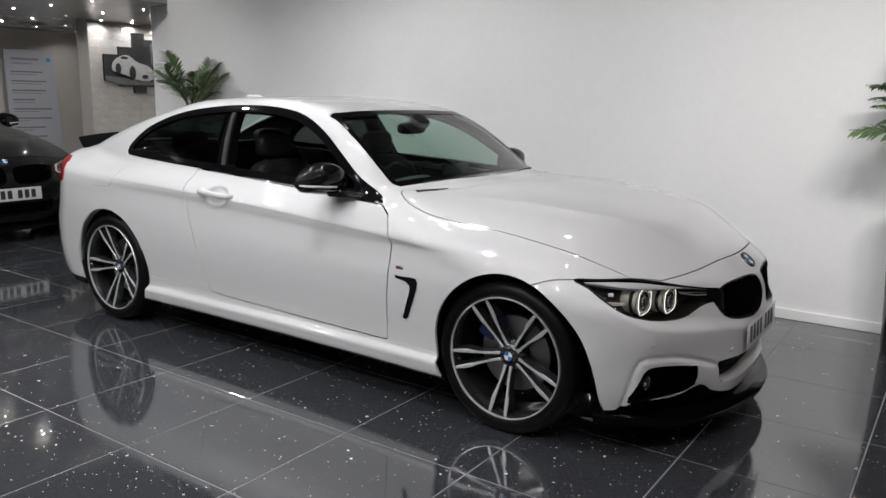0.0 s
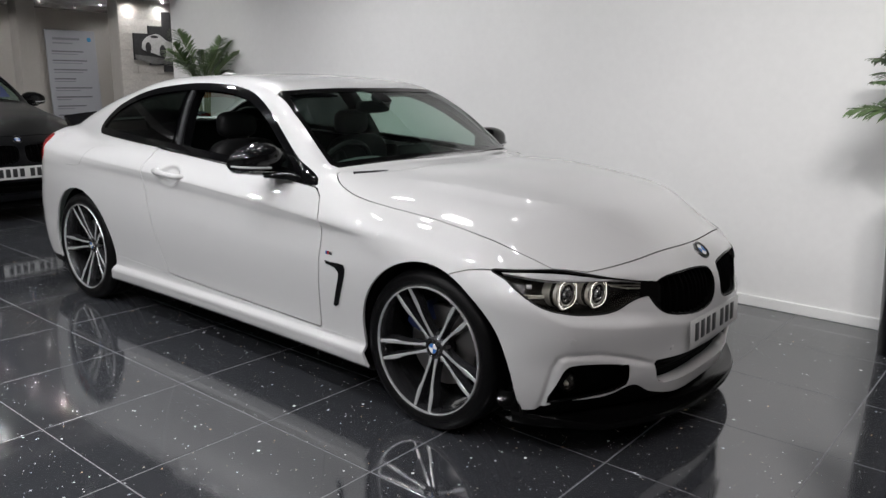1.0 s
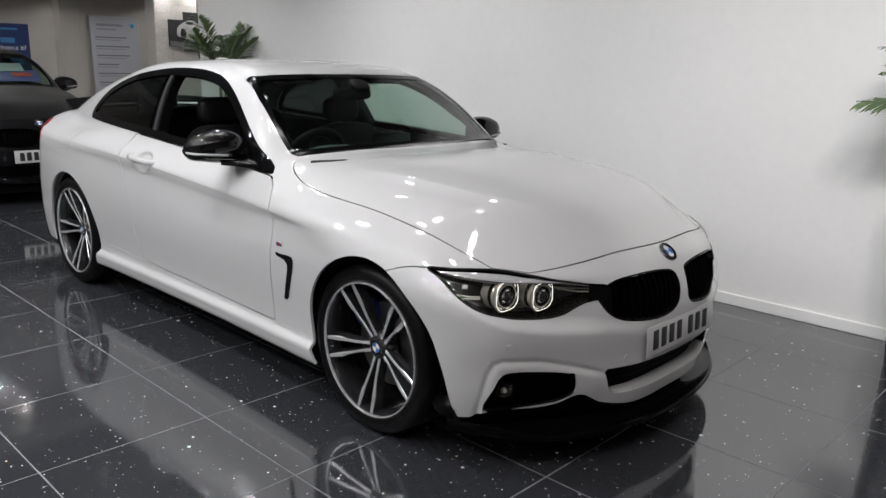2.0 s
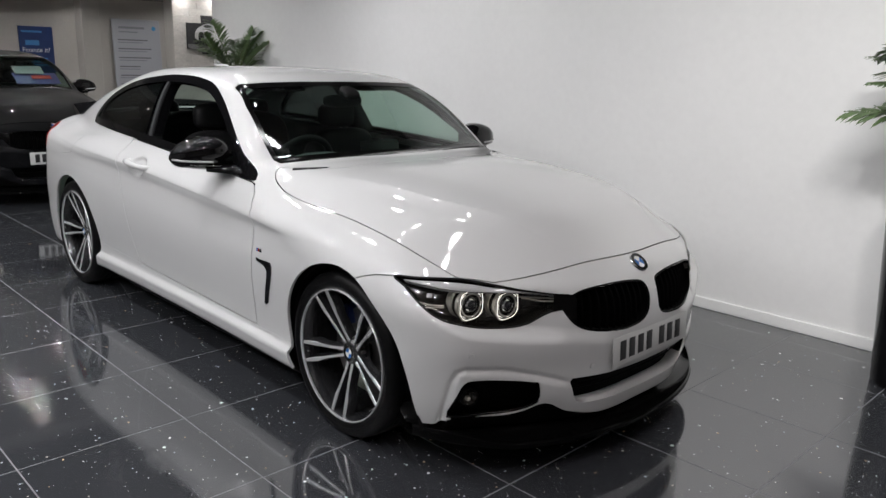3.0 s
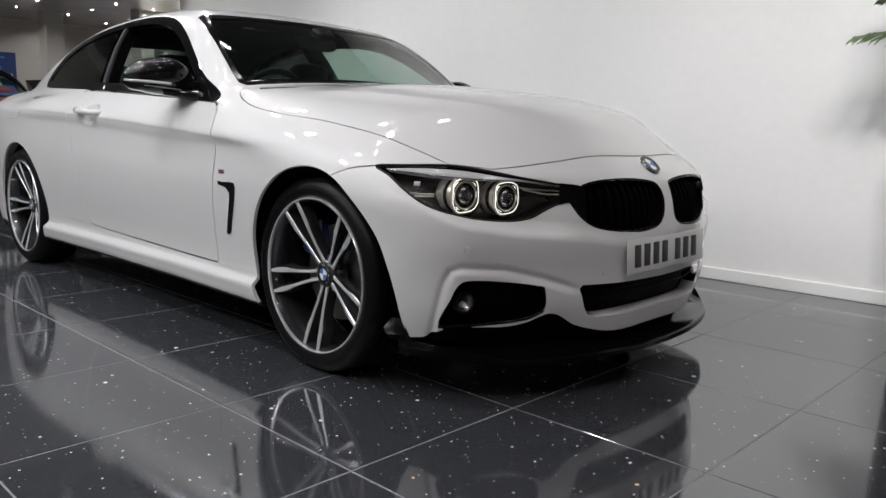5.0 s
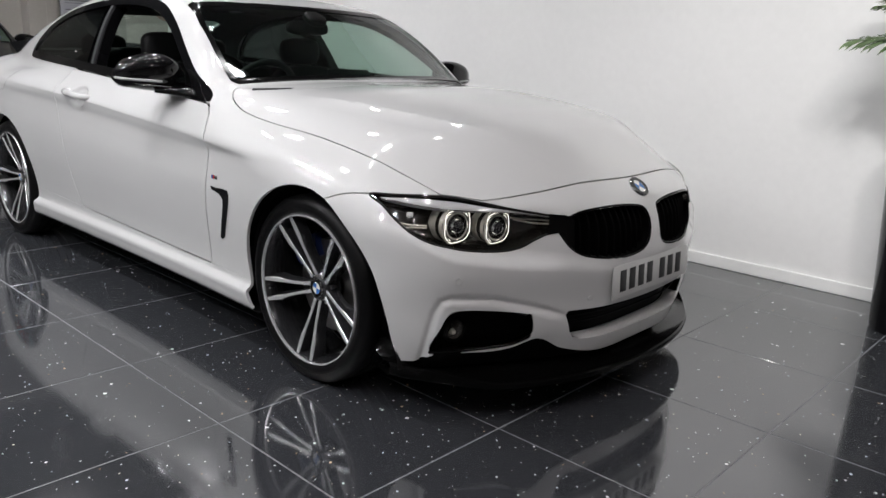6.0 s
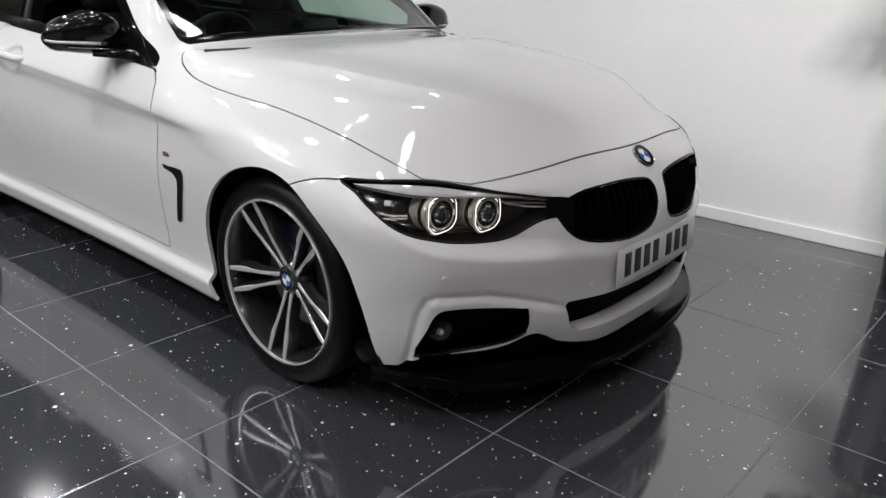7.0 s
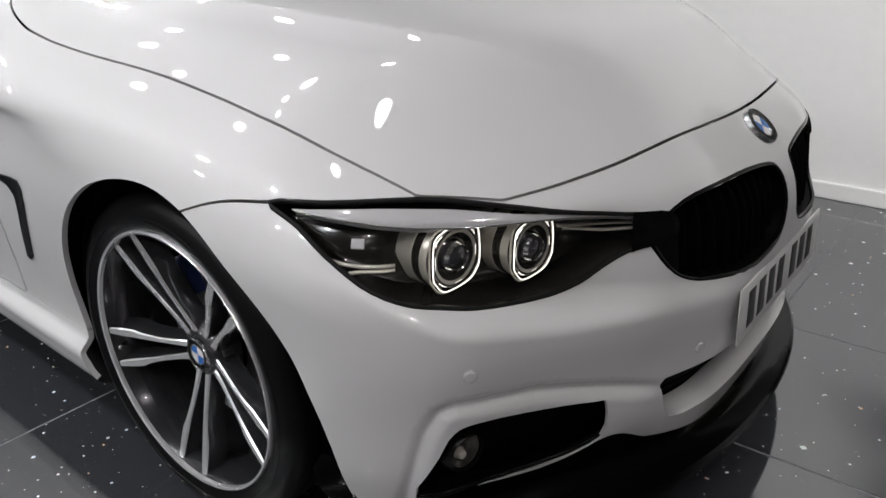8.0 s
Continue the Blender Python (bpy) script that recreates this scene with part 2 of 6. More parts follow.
def lathe(profile, steps=48, closed=False):
    """Turns (radius, height) points about z."""
    bm = bmesh.new()
    rings = []
    for r, h in profile:
        rings.append([bm.verts.new((r * math.cos(2 * math.pi * i / steps), r * math.sin(2 * math.pi * i / steps), h)) for i in range(steps)])
    pairs = list(zip(rings, rings[1:])) + ([(rings[-1], rings[0])] if closed else [])
    for a, b in pairs:
        for i in range(steps):
            j = (i + 1) % steps
            bm.faces.new((a[i], a[j], b[j], b[i]))
    bmesh.ops.remove_doubles(bm, verts=bm.verts, dist=1e-5)
    bmesh.ops.recalc_face_normals(bm, faces=bm.faces)
    return sharp(bm)


def tube(points, radius, sides=8, closed=False, taper=None, flat=1.0):
    """A round bar along points; taper gives the radius factor from 0 to 1."""
    pts = [Vector(p) for p in points]
    bm = bmesh.new()
    rings = []
    n = len(pts)
    up = Vector((0.13, 0.21, 0.97)).normalized()
    for i, p in enumerate(pts):
        a, b = (pts[i - 1], pts[(i + 1) % n]) if closed else (pts[max(i - 1, 0)], pts[min(i + 1, n - 1)])
        t = (b - a).normalized()
        side = t.cross(up)
        side = side.normalized() if side.length > 1e-4 else Vector((1, 0, 0))
        over = side.cross(t)
        r = radius * (taper(i / max(1, n - 1)) if taper else 1)
        rings.append([bm.verts.new(p + r * (math.cos(2 * math.pi * k / sides) * side + flat * math.sin(2 * math.pi * k / sides) * over)) for k in range(sides)])
    for i in range(n if closed else n - 1):
        a, b = rings[i], rings[(i + 1) % n]
        for k in range(sides):
            bm.faces.new((a[k], a[(k + 1) % sides], b[(k + 1) % sides], b[k]))
    if not closed:
        bm.faces.new(rings[0][::-1])
        bm.faces.new(rings[-1])
    bmesh.ops.recalc_face_normals(bm, faces=bm.faces)
    return bm


def pillow(size, at=(0, 0, 0), power=0.5, steps=20, turn=None):
    """A soft block: a sphere squared off by power (1: round)."""
    bm = bmesh.new()
    bmesh.ops.create_uvsphere(bm, u_segments=steps * 2, v_segments=steps, radius=1)
    for v in bm.verts:
        v.co = Vector([math.copysign(abs(c) ** power, c) for c in v.co])
        top = max(1e-6, (abs(v.co.x) ** (2 / power) + abs(v.co.y) ** (2 / power) + abs(v.co.z) ** (2 / power)) ** (power / 2))
        v.co = v.co / top
        v.co = Vector((v.co.x * size[0] / 2, v.co.y * size[1] / 2, v.co.z * size[2] / 2))
    if turn:
        bmesh.ops.transform(bm, matrix=pose(0, 0, 0, *turn), verts=bm.verts)
    bmesh.ops.translate(bm, vec=at, verts=bm.verts)
    return bm


def prism(outline, depth):
    """A flat shape (x, y points) raised by depth along z."""
    bm = bmesh.new()
    low = [bm.verts.new((x, y, 0)) for x, y in outline]
    high = [bm.verts.new((x, y, depth)) for x, y in outline]
    bm.faces.new(low[::-1])
    bm.faces.new(high)
    for i in range(len(low)):
        j = (i + 1) % len(low)
        bm.faces.new((low[i], low[j], high[j], high[i]))
    bmesh.ops.triangulate(bm, faces=[fc for fc in bm.faces if len(fc.verts) > 4])
    bmesh.ops.recalc_face_normals(bm, faces=bm.faces)
    return sharp(bm)


# Paints of two unseen walls; tones set by the light they bounce.
END_PAINT = material("greige_end_wall_paint", (0.32, 0.305, 0.285), 0.5, grain=0.02, stain=0.1)
SOUTH_PAINT = material("pale_wall_paint", (0.74, 0.74, 0.74), 0.6, grain=0.02, stain=0.05)


# ---- the showroom: floor, walls, ceilings ----
WEST, EAST, SOUTH, NORTH, ALCOVE = -9.8, 7.0, -7.6, 1.85, 4.2
MAIN_CEILING, BACK_CEILING_Z, SPLIT = 2.85, 2.36, -4.48


def slab(name, low, high, mats, label, category, bevel=0.0):
    size = [b - a for a, b in zip(low, high)]
    mid = [(a + b) / 2 for a, b in zip(low, high)]
    ob = part(name, box(size, (0, 0, 0), bevel), mats, smooth=False, m=pose(*mid))
    return tagged(ob, label, category, kind="structure")


floor = slab("floor", (WEST, SOUTH, -0.12), (EAST, ALCOVE, -0.0009), GROUT, "polished black quartz tile floor with pale joints", "floor")
slab("wall_north", (SPLIT, NORTH, 0), (EAST + 0.2, NORTH + 0.2, MAIN_CEILING), WALL_PAINT, "plain white painted showroom wall", "wall")
slab("baseboard", (SPLIT, NORTH - 0.018, 0), (EAST, NORTH - 0.001, 0.070), TRIM_PAINT, "white gloss skirting board along the wall", "baseboard", 0.006)
slab("wall_nib", (-4.95, NORTH + 0.12, 0), (SPLIT - 0.002, NORTH + 0.5, BACK_CEILING_Z), WALL_PAINT, "narrow white wall nib beside the alcove", "wall")
slab("wall_alcove", (WEST, ALCOVE, 0), (SPLIT, ALCOVE + 0.2, BACK_CEILING_Z), GREIGE, "grey-beige painted alcove wall", "wall")
slab("wall_alcove_end", (SPLIT - 0.002, NORTH + 0.2, 0), (SPLIT + 0.2, ALCOVE, BACK_CEILING_Z), GREIGE, "grey-beige alcove side wall", "wall")
slab("wall_west", (WEST - 0.2, SOUTH, 0), (WEST, ALCOVE, BACK_CEILING_Z), GREIGE, "grey-beige painted end wall", "wall")
slab("wall_pier", (-7.36, 2.48, 0), (-7.115, 3.95, BACK_CEILING_Z), GREIGE, "short pier clad in white stone", "wall")
slab("wall_column", (-8.72, 1.72, 0), (-8.46, 1.98, BACK_CEILING_Z), GREIGE, "slim painted column", "column", 0.01)
# South and east walls are unseen, added to close the room and bounce light.
slab("wall_south", (WEST, SOUTH - 0.2, 0), (EAST, SOUTH, MAIN_CEILING), SOUTH_PAINT, "added unseen pale wall that bounces fill light", "wall")
slab("wall_east", (EAST, SOUTH, 0), (EAST + 0.2, NORTH, MAIN_CEILING), END_PAINT, "added unseen end wall, tone set for bounced light", "wall")
slab("ceiling", (SPLIT, SOUTH, MAIN_CEILING), (EAST, NORTH + 0.2, MAIN_CEILING + 0.15), CEILING_PAINT, "charcoal painted showroom ceiling", "ceiling")
slab("ceiling_back", (WEST, SOUTH, BACK_CEILING_Z), (SPLIT, ALCOVE, BACK_CEILING_Z + 0.15), BACK_CEILING, "lower satin grey ceiling with many downlights", "ceiling")
slab("bulkhead", (SPLIT - 0.05, SOUTH, BACK_CEILING_Z + 0.15), (SPLIT, NORTH + 0.2, MAIN_CEILING + 0.15), CEILING_PAINT, "painted step between the two ceilings", "bulkhead")


def downlight(radius, lens, group, label):
    lamp = thing("ceiling_downlight", label, "downlight", group)
    part("trim_ring", lathe([(radius * 0.78, -0.002), (radius * 0.80, -0.010), (radius * 1.05, -0.009), (radius * 1.25, -0.001), (radius * 1.25, 0.0)], 24), LAMP_RING, lamp)
    part("lens", lathe([(0.0, -0.004), (radius * 0.5, -0.0042), (radius * 0.79, -0.0035)], 24), lens, lamp, "lit warm white lens")
    return lamp


first = downlight(0.066, DOWNLIGHT, "ceiling downlights", "small round lit ceiling downlight, placed to fit the brightness")
# Mostly unseen lamps, added where wall, floor and flank needed more light.
by_wall = [(-2.3, -0.5), (-2.2, -2.0), (-1.7, 0.3), (-3.2, -3.0)]
along_car = [(0.62, -1.9), (-0.5, -2.0), (-0.9, -3.6), (0.0, -3.8), (0.9, -3.6), (0.2, -4.6), (2.0, -3.5)]
for n, (x, y) in enumerate(by_wall + along_car):
    at = pose(x, y, MAIN_CEILING - 0.002)
    if n == 0:
        first.matrix_basis = at
    else:
        copy_thing(first, at)
# Unseen warm lamps, added as fill for the nose and bumper.
front = downlight(0.066, FRONT_FILL, "warm ceiling downlights", "unseen warm ceiling lamp added to brighten the car front")
for n, (x, y) in enumerate([(3.4, -0.6), (3.7, -1.7), (3.1, -2.9), (4.1, -3.3)]):
    at = pose(x, y, MAIN_CEILING - 0.002)
    if n == 0:
        front.matrix_basis = at
    else:
        copy_thing(front, at)
over_car = [(0.30, -0.87), (0.26, -0.66), (-0.09, -1.18), (1.54, -0.45), (1.33, -0.92), (-0.14, -0.05), (-0.50, -0.78), (-0.70, -1.10), (-1.0, -0.03), (-0.92, -0.42), (-0.90, -2.75), (0.95, -2.35), (1.08, 0.0)]
third = downlight(0.068, SOFT_DOWNLIGHT, "dim ceiling downlights", "small round dimmed downlight set in the ceiling")
for n, (x, y) in enumerate(over_car):
    at = pose(x, y, MAIN_CEILING - 0.002)
    if n == 0:
        third.matrix_basis = at
    else:
        copy_thing(third, at)
large = downlight(0.125, LARGE_DOWNLIGHT, "", "large round lit downlight set in the ceiling")
large.matrix_basis = pose(0.42, -0.40, MAIN_CEILING - 0.002)


def spotlight(x, y, aim, watts, cone):
    """Adds an unseen can spotlight on the ceiling to brighten the wall."""
    way = (Vector(aim) - Vector((x, y, MAIN_CEILING - 0.10))).normalized()
    spot = thing("added_wall_spotlight", "added unseen white can spotlight that brightens the wall", "spotlight", "wall spotlights", at=pose(x, y, MAIN_CEILING))
    part("mount", lathe([(0.0, -0.014), (0.035, -0.014), (0.040, -0.010), (0.040, 0.0)], 20), LAMP_RING, spot)
    part("stem", tube([(0, 0, -0.012), (0, 0, -0.075)], 0.008, 8), LAMP_RING, spot)
    turn = Matrix.Translation((0, 0, -0.10)) @ way.to_track_quat("Z", "Y").to_matrix().to_4x4()
    part("can", lathe([(0.0, -0.06), (0.030, -0.055), (0.036, -0.04), (0.036, 0.05), (0.033, 0.05), (0.030, 0.02), (0.0, 0.018)], 24), LAMP_RING, spot, m=turn)
    beam = bpy.data.lights.new("spot_lamp", "SPOT")
    beam.energy, beam.color, beam.shadow_soft_size = watts, (1.0, 0.99, 0.985), 0.03
    beam.spot_size, beam.spot_blend = radians(cone), 1.0
    lamp = new("spot_lamp", beam)
    lamp.parent = spot
    lamp.matrix_basis = turn @ pose(0, 0, 0.06, 180, 0, 0)


# Unseen lamps, added to keep the white wall evenly bright.
for x in (2.5, 3.05, 3.6):
    spotlight(x, -0.75, (x + 0.1, NORTH, 0.55), SPOT_WATTS, 98)
for x in (-0.7, 0.6, 1.8):
    spotlight(x, 0.55, (x, NORTH, 1.55), SPOT_WATTS * 0.38, 105)
spotlight(-3.9, 0.1, (-4.35, NORTH, 1.45), SPOT_WATTS * 0.7, 100)
second = downlight(0.014, BACK_DOWNLIGHT, "back ceiling downlights", "tiny round lit downlight in the low ceiling")
tiny = [(-9.35 + 0.82 * i + 0.25 * (j % 2), -2.6 + 0.78 * j) for i in range(6) for j in range(9)] + [(-6.97, 2.62), (-6.97, 3.08), (-6.97, 3.56)]
for n, (x, y) in enumerate(tiny):
    at = pose(x, y, BACK_CEILING_Z - 0.002)
    if n == 0:
        second.matrix_basis = at
    else:
        copy_thing(second, at)


# ---- the coupe's outer skin, as one smooth implicit solid (x ahead, y across, z up; origin under the middle of the wheelbase) ----
def curve(*knots):
    """A smooth curve through (position, value) knots, flat beyond its ends."""
    px, py = np.array(knots, float).T
    slope = np.gradient(py, px)
    def at(v):
        v = np.clip(v, px[0], px[-1])
        i = np.clip(np.searchsorted(px, v) - 1, 0, len(px) - 2)
        h = px[i + 1] - px[i]
        s = (v - px[i]) / h
        a, b = (1 + 2 * s) * (1 - s) ** 2, s * (1 - s) ** 2
        c, d = s * s * (3 - 2 * s), s * s * (s - 1)
        return a * py[i] + b * h * slope[i] + c * py[i + 1] + d * h * slope[i + 1]
    return at


def step(a, b, v):
    s = np.clip((v - a) / (b - a), 0, 1)
    return s * s * (3 - 2 * s)


def smax(a, b, k):
    h = np.clip(k - np.abs(a - b), 0, None) / k
    return np.maximum(a, b) + h * h * k * 0.25


HALF_WIDTH = curve((-2.45, 0.80), (-2.1, 0.855), (-1.75, 0.893), (-1.4, 0.908), (-0.9, 0.893), (-0.2, 0.885), (0.5, 0.888), (1.0, 0.900), (1.4, 0.910), (1.65, 0.903), (1.9, 0.872), (2.2, 0.80))
SECTION = curve((0.15, -0.050), (0.180, -0.018), (0.198, -0.009), (0.225, -0.003), (0.246, 0.0005), (0.2535, -0.002), (0.262, -0.011), (0.274, -0.0265), (0.283, -0.0285), (0.33, -0.027), (0.42, -0.016), (0.52, -0.004), (0.62, 0.002), (0.70, -0.002), (0.75, -0.001), (0.785, 0.004), (0.802, 0.0), (0.83, -0.014), (0.85, -0.026), (0.89, -0.055), (0.94, -0.098), (1.0, -0.15), (1.2, -0.33))
TOP = curve((-2.6, 0.99), (-2.35, 1.035), (-2.15, 1.065), (-1.9, 1.07), (-1.5, 1.055), (-0.9, 1.060), (0.0, 1.045), (0.7, 1.013), (0.9, 1.009), (1.1, 1.004), (1.4, 0.984), (1.7, 0.940), (1.9, 0.884), (2.03, 0.821), (2.12, 0.765), (2.2, 0.70), (2.3, 0.60))
TOP_DROP = curve((-2.4, 0.26), (-1.9, 0.245), (-1.3, 0.19), (0.2, 0.18), (0.75, 0.12), (1.0, 0.24), (1.4, 0.34), (1.8, 0.36), (2.2, 0.40))
NOSE_PLAN = curve((0.0, 2.238), (0.15, 2.236), (0.26, 2.226), (0.4, 2.185), (0.5, 2.145), (0.6, 2.095), (0.7, 2.045), (0.763, 2.012), (0.82, 1.965), (0.9, 1.86), (1.0, 1.7))
NOSE_SET = curve((0.12, 0.055), (0.20, 0.035), (0.28, 0.018), (0.40, 0.010), (0.50, 0.0), (0.545, 0.001), (0.60, 0.005), (0.65, 0.014), (0.69, 0.038), (0.72, 0.068), (0.75, 0.098), (0.79, 0.138), (0.84, 0.185), (0.90, 0.235), (1.0, 0.30), (1.1, 0.36))
TAIL_PLAN = curve((0.0, -2.42), (0.3, -2.40), (0.5, -2.36), (0.65, -2.29), (0.75, -2.21), (0.85, -2.08), (1.0, -1.85))
TAIL_SET = curve((0.15, 0.14), (0.25, 0.05), (0.40, 0.0), (0.60, 0.0), (0.68, 0.025), (0.85, 0.05), (1.0, 0.035), (1.07, 0.03), (1.3, 0.2))
CABIN_WIDTH = curve((-2.3, 0.56), (-1.9, 0.655), (-1.5, 0.725), (-1.1, 0.768), (-0.5, 0.795), (0.2, 0.797), (0.6, 0.785), (1.0, 0.745))
CABIN_LEAN = curve((0.85, -0.035), (0.95, 0.0), (1.1, 0.062), (1.25, 0.142), (1.32, 0.19), (1.5, 0.33))
ROOF = curve((-2.5, 0.90), (-2.2, 1.045), (-1.9, 1.16), (-1.6, 1.252), (-1.3, 1.318), (-1.0, 1.379), (-0.6, 1.405), (-0.25, 1.406), (0.05, 1.384), (0.3, 1.341), (0.6, 1.26), (1.0, 1.1))
RIDGE = curve((0.9, 0.60), (1.2, 0.562), (1.4, 0.537), (1.574, 0.511), (1.66, 0.490), (1.76, 0.447), (1.86, 0.404), (1.94, 0.362), (2.06, 0.285))
FLANK = curve((-2.2, 0.940), (-1.9, 0.927), (-1.49, 0.908), (-1.095, 0.888), (-0.692, 0.872), (-0.354, 0.857), (0.056, 0.834), (0.809, 0.786), (1.048, 0.766), (1.3, 0.74))
SHELF = curve((0.15, 0.455), (0.25, 0.478), (0.418, 0.506), (0.529, 0.517), (0.625, 0.526), (0.719, 0.543), (0.796, 0.562), (0.825, 0.580), (0.845, 0.600), (0.9, 0.640))


RISE = curve((-2.2, 0.135), (-1.9, 0.124), (-1.49, 0.106), (-1.095, 0.086), (-0.692, 0.070), (-0.354, 0.055), (0.056, 0.032), (0.70, 0.0), (1.0, 0.0))


FIN = np.array([(-0.752, 0.18), (-0.776, 0.30), (-0.797, 0.388), (-0.822, 0.434), (-0.860, 0.449), (-1.0, 0.437), (-1.13, 0.402), (-1.25, 0.36)])


def fin(u, z):
    """How far the blade round the fog lamp opening stands out."""
    far = np.full(u.shape, 1e9)
    side = np.ones(u.shape)
    for a, b in zip(FIN[:-1], FIN[1:]):
        e = b - a
        s = np.clip(((u - a[0]) * e[0] + (z - a[1]) * e[1]) / (e @ e), 0, 1)
        off = (u - a[0] - s * e[0]) ** 2 + (z - a[1] - s * e[1]) ** 2
        inner = e[0] * (z - a[1]) - e[1] * (u - a[0])
        side = np.where(off < far, np.sign(inner), side)
        far = np.minimum(far, off)
    far = np.sqrt(far)
    groove = 0.008 * step(0.018, 0.044, far) - 0.0105 * np.exp(-((far - 0.018) / 0.0105) ** 2)
    fade = step(-1.27, -1.17, u) * step(0.16, 0.20, z)
    return np.where((side > 0) & (far < 0.25), groove * (1 - step(0.06, 0.16, far)), 0.0) * fade


BUMPER_SECTION = curve((0.15, -0.022), (0.25, -0.012), (0.40, -0.004), (0.52, 0.0))


def lower_skin(x, y, z):
    section = SECTION(z - RISE(x) * step(0.5, 0.8, z))
    ends = np.maximum(step(1.10, 1.35, x), step(-1.10, -1.35, x)) * (1 - step(0.40, 0.55, z))
    side = y - HALF_WIDTH(x) - section * (1 - ends) - BUMPER_SECTION(z) * ends
    side = side + 0.034 * np.exp(-(((x + 0.405) / 0.082) ** 2 + ((z - 0.866) / 0.046) ** 2) ** 3)
    over = z - FLANK(x)
    below = 0.5 * (np.sqrt(over * over + 0.0035 ** 2) - over)
    side = side + 0.0165 * (1 - np.exp(-below / 0.020)) * np.exp(-below / 0.10) * step(-2.2, -1.9, x) * (1 - step(0.85, 1.25, x))
    crease = np.clip((y - RIDGE(x)) / 0.07, 0, 1)
    dome = 0.0115 * (1 - crease) ** 2 * step(0.95, 1.30, x) * (1 - step(1.86, 2.06, x))
    top = (z - TOP(x) - dome + 1.08 * TOP_DROP(x) * y ** 3.4) * 0.95
    nose = x - NOSE_PLAN(y) + NOSE_SET(z) * (1 + 1.25 * (y / 0.84) ** 2)
    shelf = 0.018 * step(0.20, 0.36, y) + 0.040 * step(0.40, 0.53, y)
    ramp = -smax(-smax((z - SHELF(y)) / 0.036, 0.0, 0.35), -1.0, 0.35)
    nose = nose + shelf * ramp * (1 - step(0.63, 0.715, z)) * (1 - 0.5 * step(0.74, 0.86, y))
    low = (x > 1.6) & (z < 0.52) & (y > 0.2)
    if np.any(low):
        x, y, z = np.broadcast_arrays(x, y, z)
        nose = np.array(nose)
        nose[low] -= fin((y[low] - x[low]) * 2 ** -0.5, z[low])
    tail = -x + TAIL_PLAN(y) + TAIL_SET(z)
    d = smax(side, top, 0.075)
    d = smax(d, nose * 0.93, 0.085)
    d = smax(d, tail * 0.93, 0.12)
    return smax(d, 0.17 - z, 0.02)


def cabin_skin(x, y, z):
    side = (y - CABIN_WIDTH(x) + CABIN_LEAN(z)) * 0.9
    roof = (z - ROOF(x) + (0.085 + 0.09 * step(-1.0, -1.8, x)) * y * y) * 0.93
    screen = (x - 0.905 + 1.86 * (z - 0.98) + 0.25 * (z - 1.16) ** 2 + np.interp(z, (0.95, 1.33), (0.50, 0.10)) * y * y) * 0.47
    d = smax(side, roof, 0.085)
    return smax(smax(d, screen, 0.05), 0.8 - z, 0.02)


def skin(p):
    x, y, z = p[..., 0], np.abs(p[..., 1]), p[..., 2]
    a, b = lower_skin(x, y, z), cabin_skin(x, y, z)
    return -smax(-a, -b, 0.03)


def skin_normal(p, e=1.5e-3):
    g = np.stack([skin(p + d) - skin(p - d) for d in e * np.eye(3)], -1) / (2 * e)
    return g / np.maximum(np.linalg.norm(g, axis=-1, keepdims=True), 1e-9), np.linalg.norm(g, axis=-1)


def settle(p, rounds=4):
    """Draws points onto the skin."""
    for _ in range(rounds):
        n, size = skin_normal(p)
        p = p - n * np.clip(skin(p) / np.maximum(size, 0.2), -0.02, 0.02)[..., None]
    return p


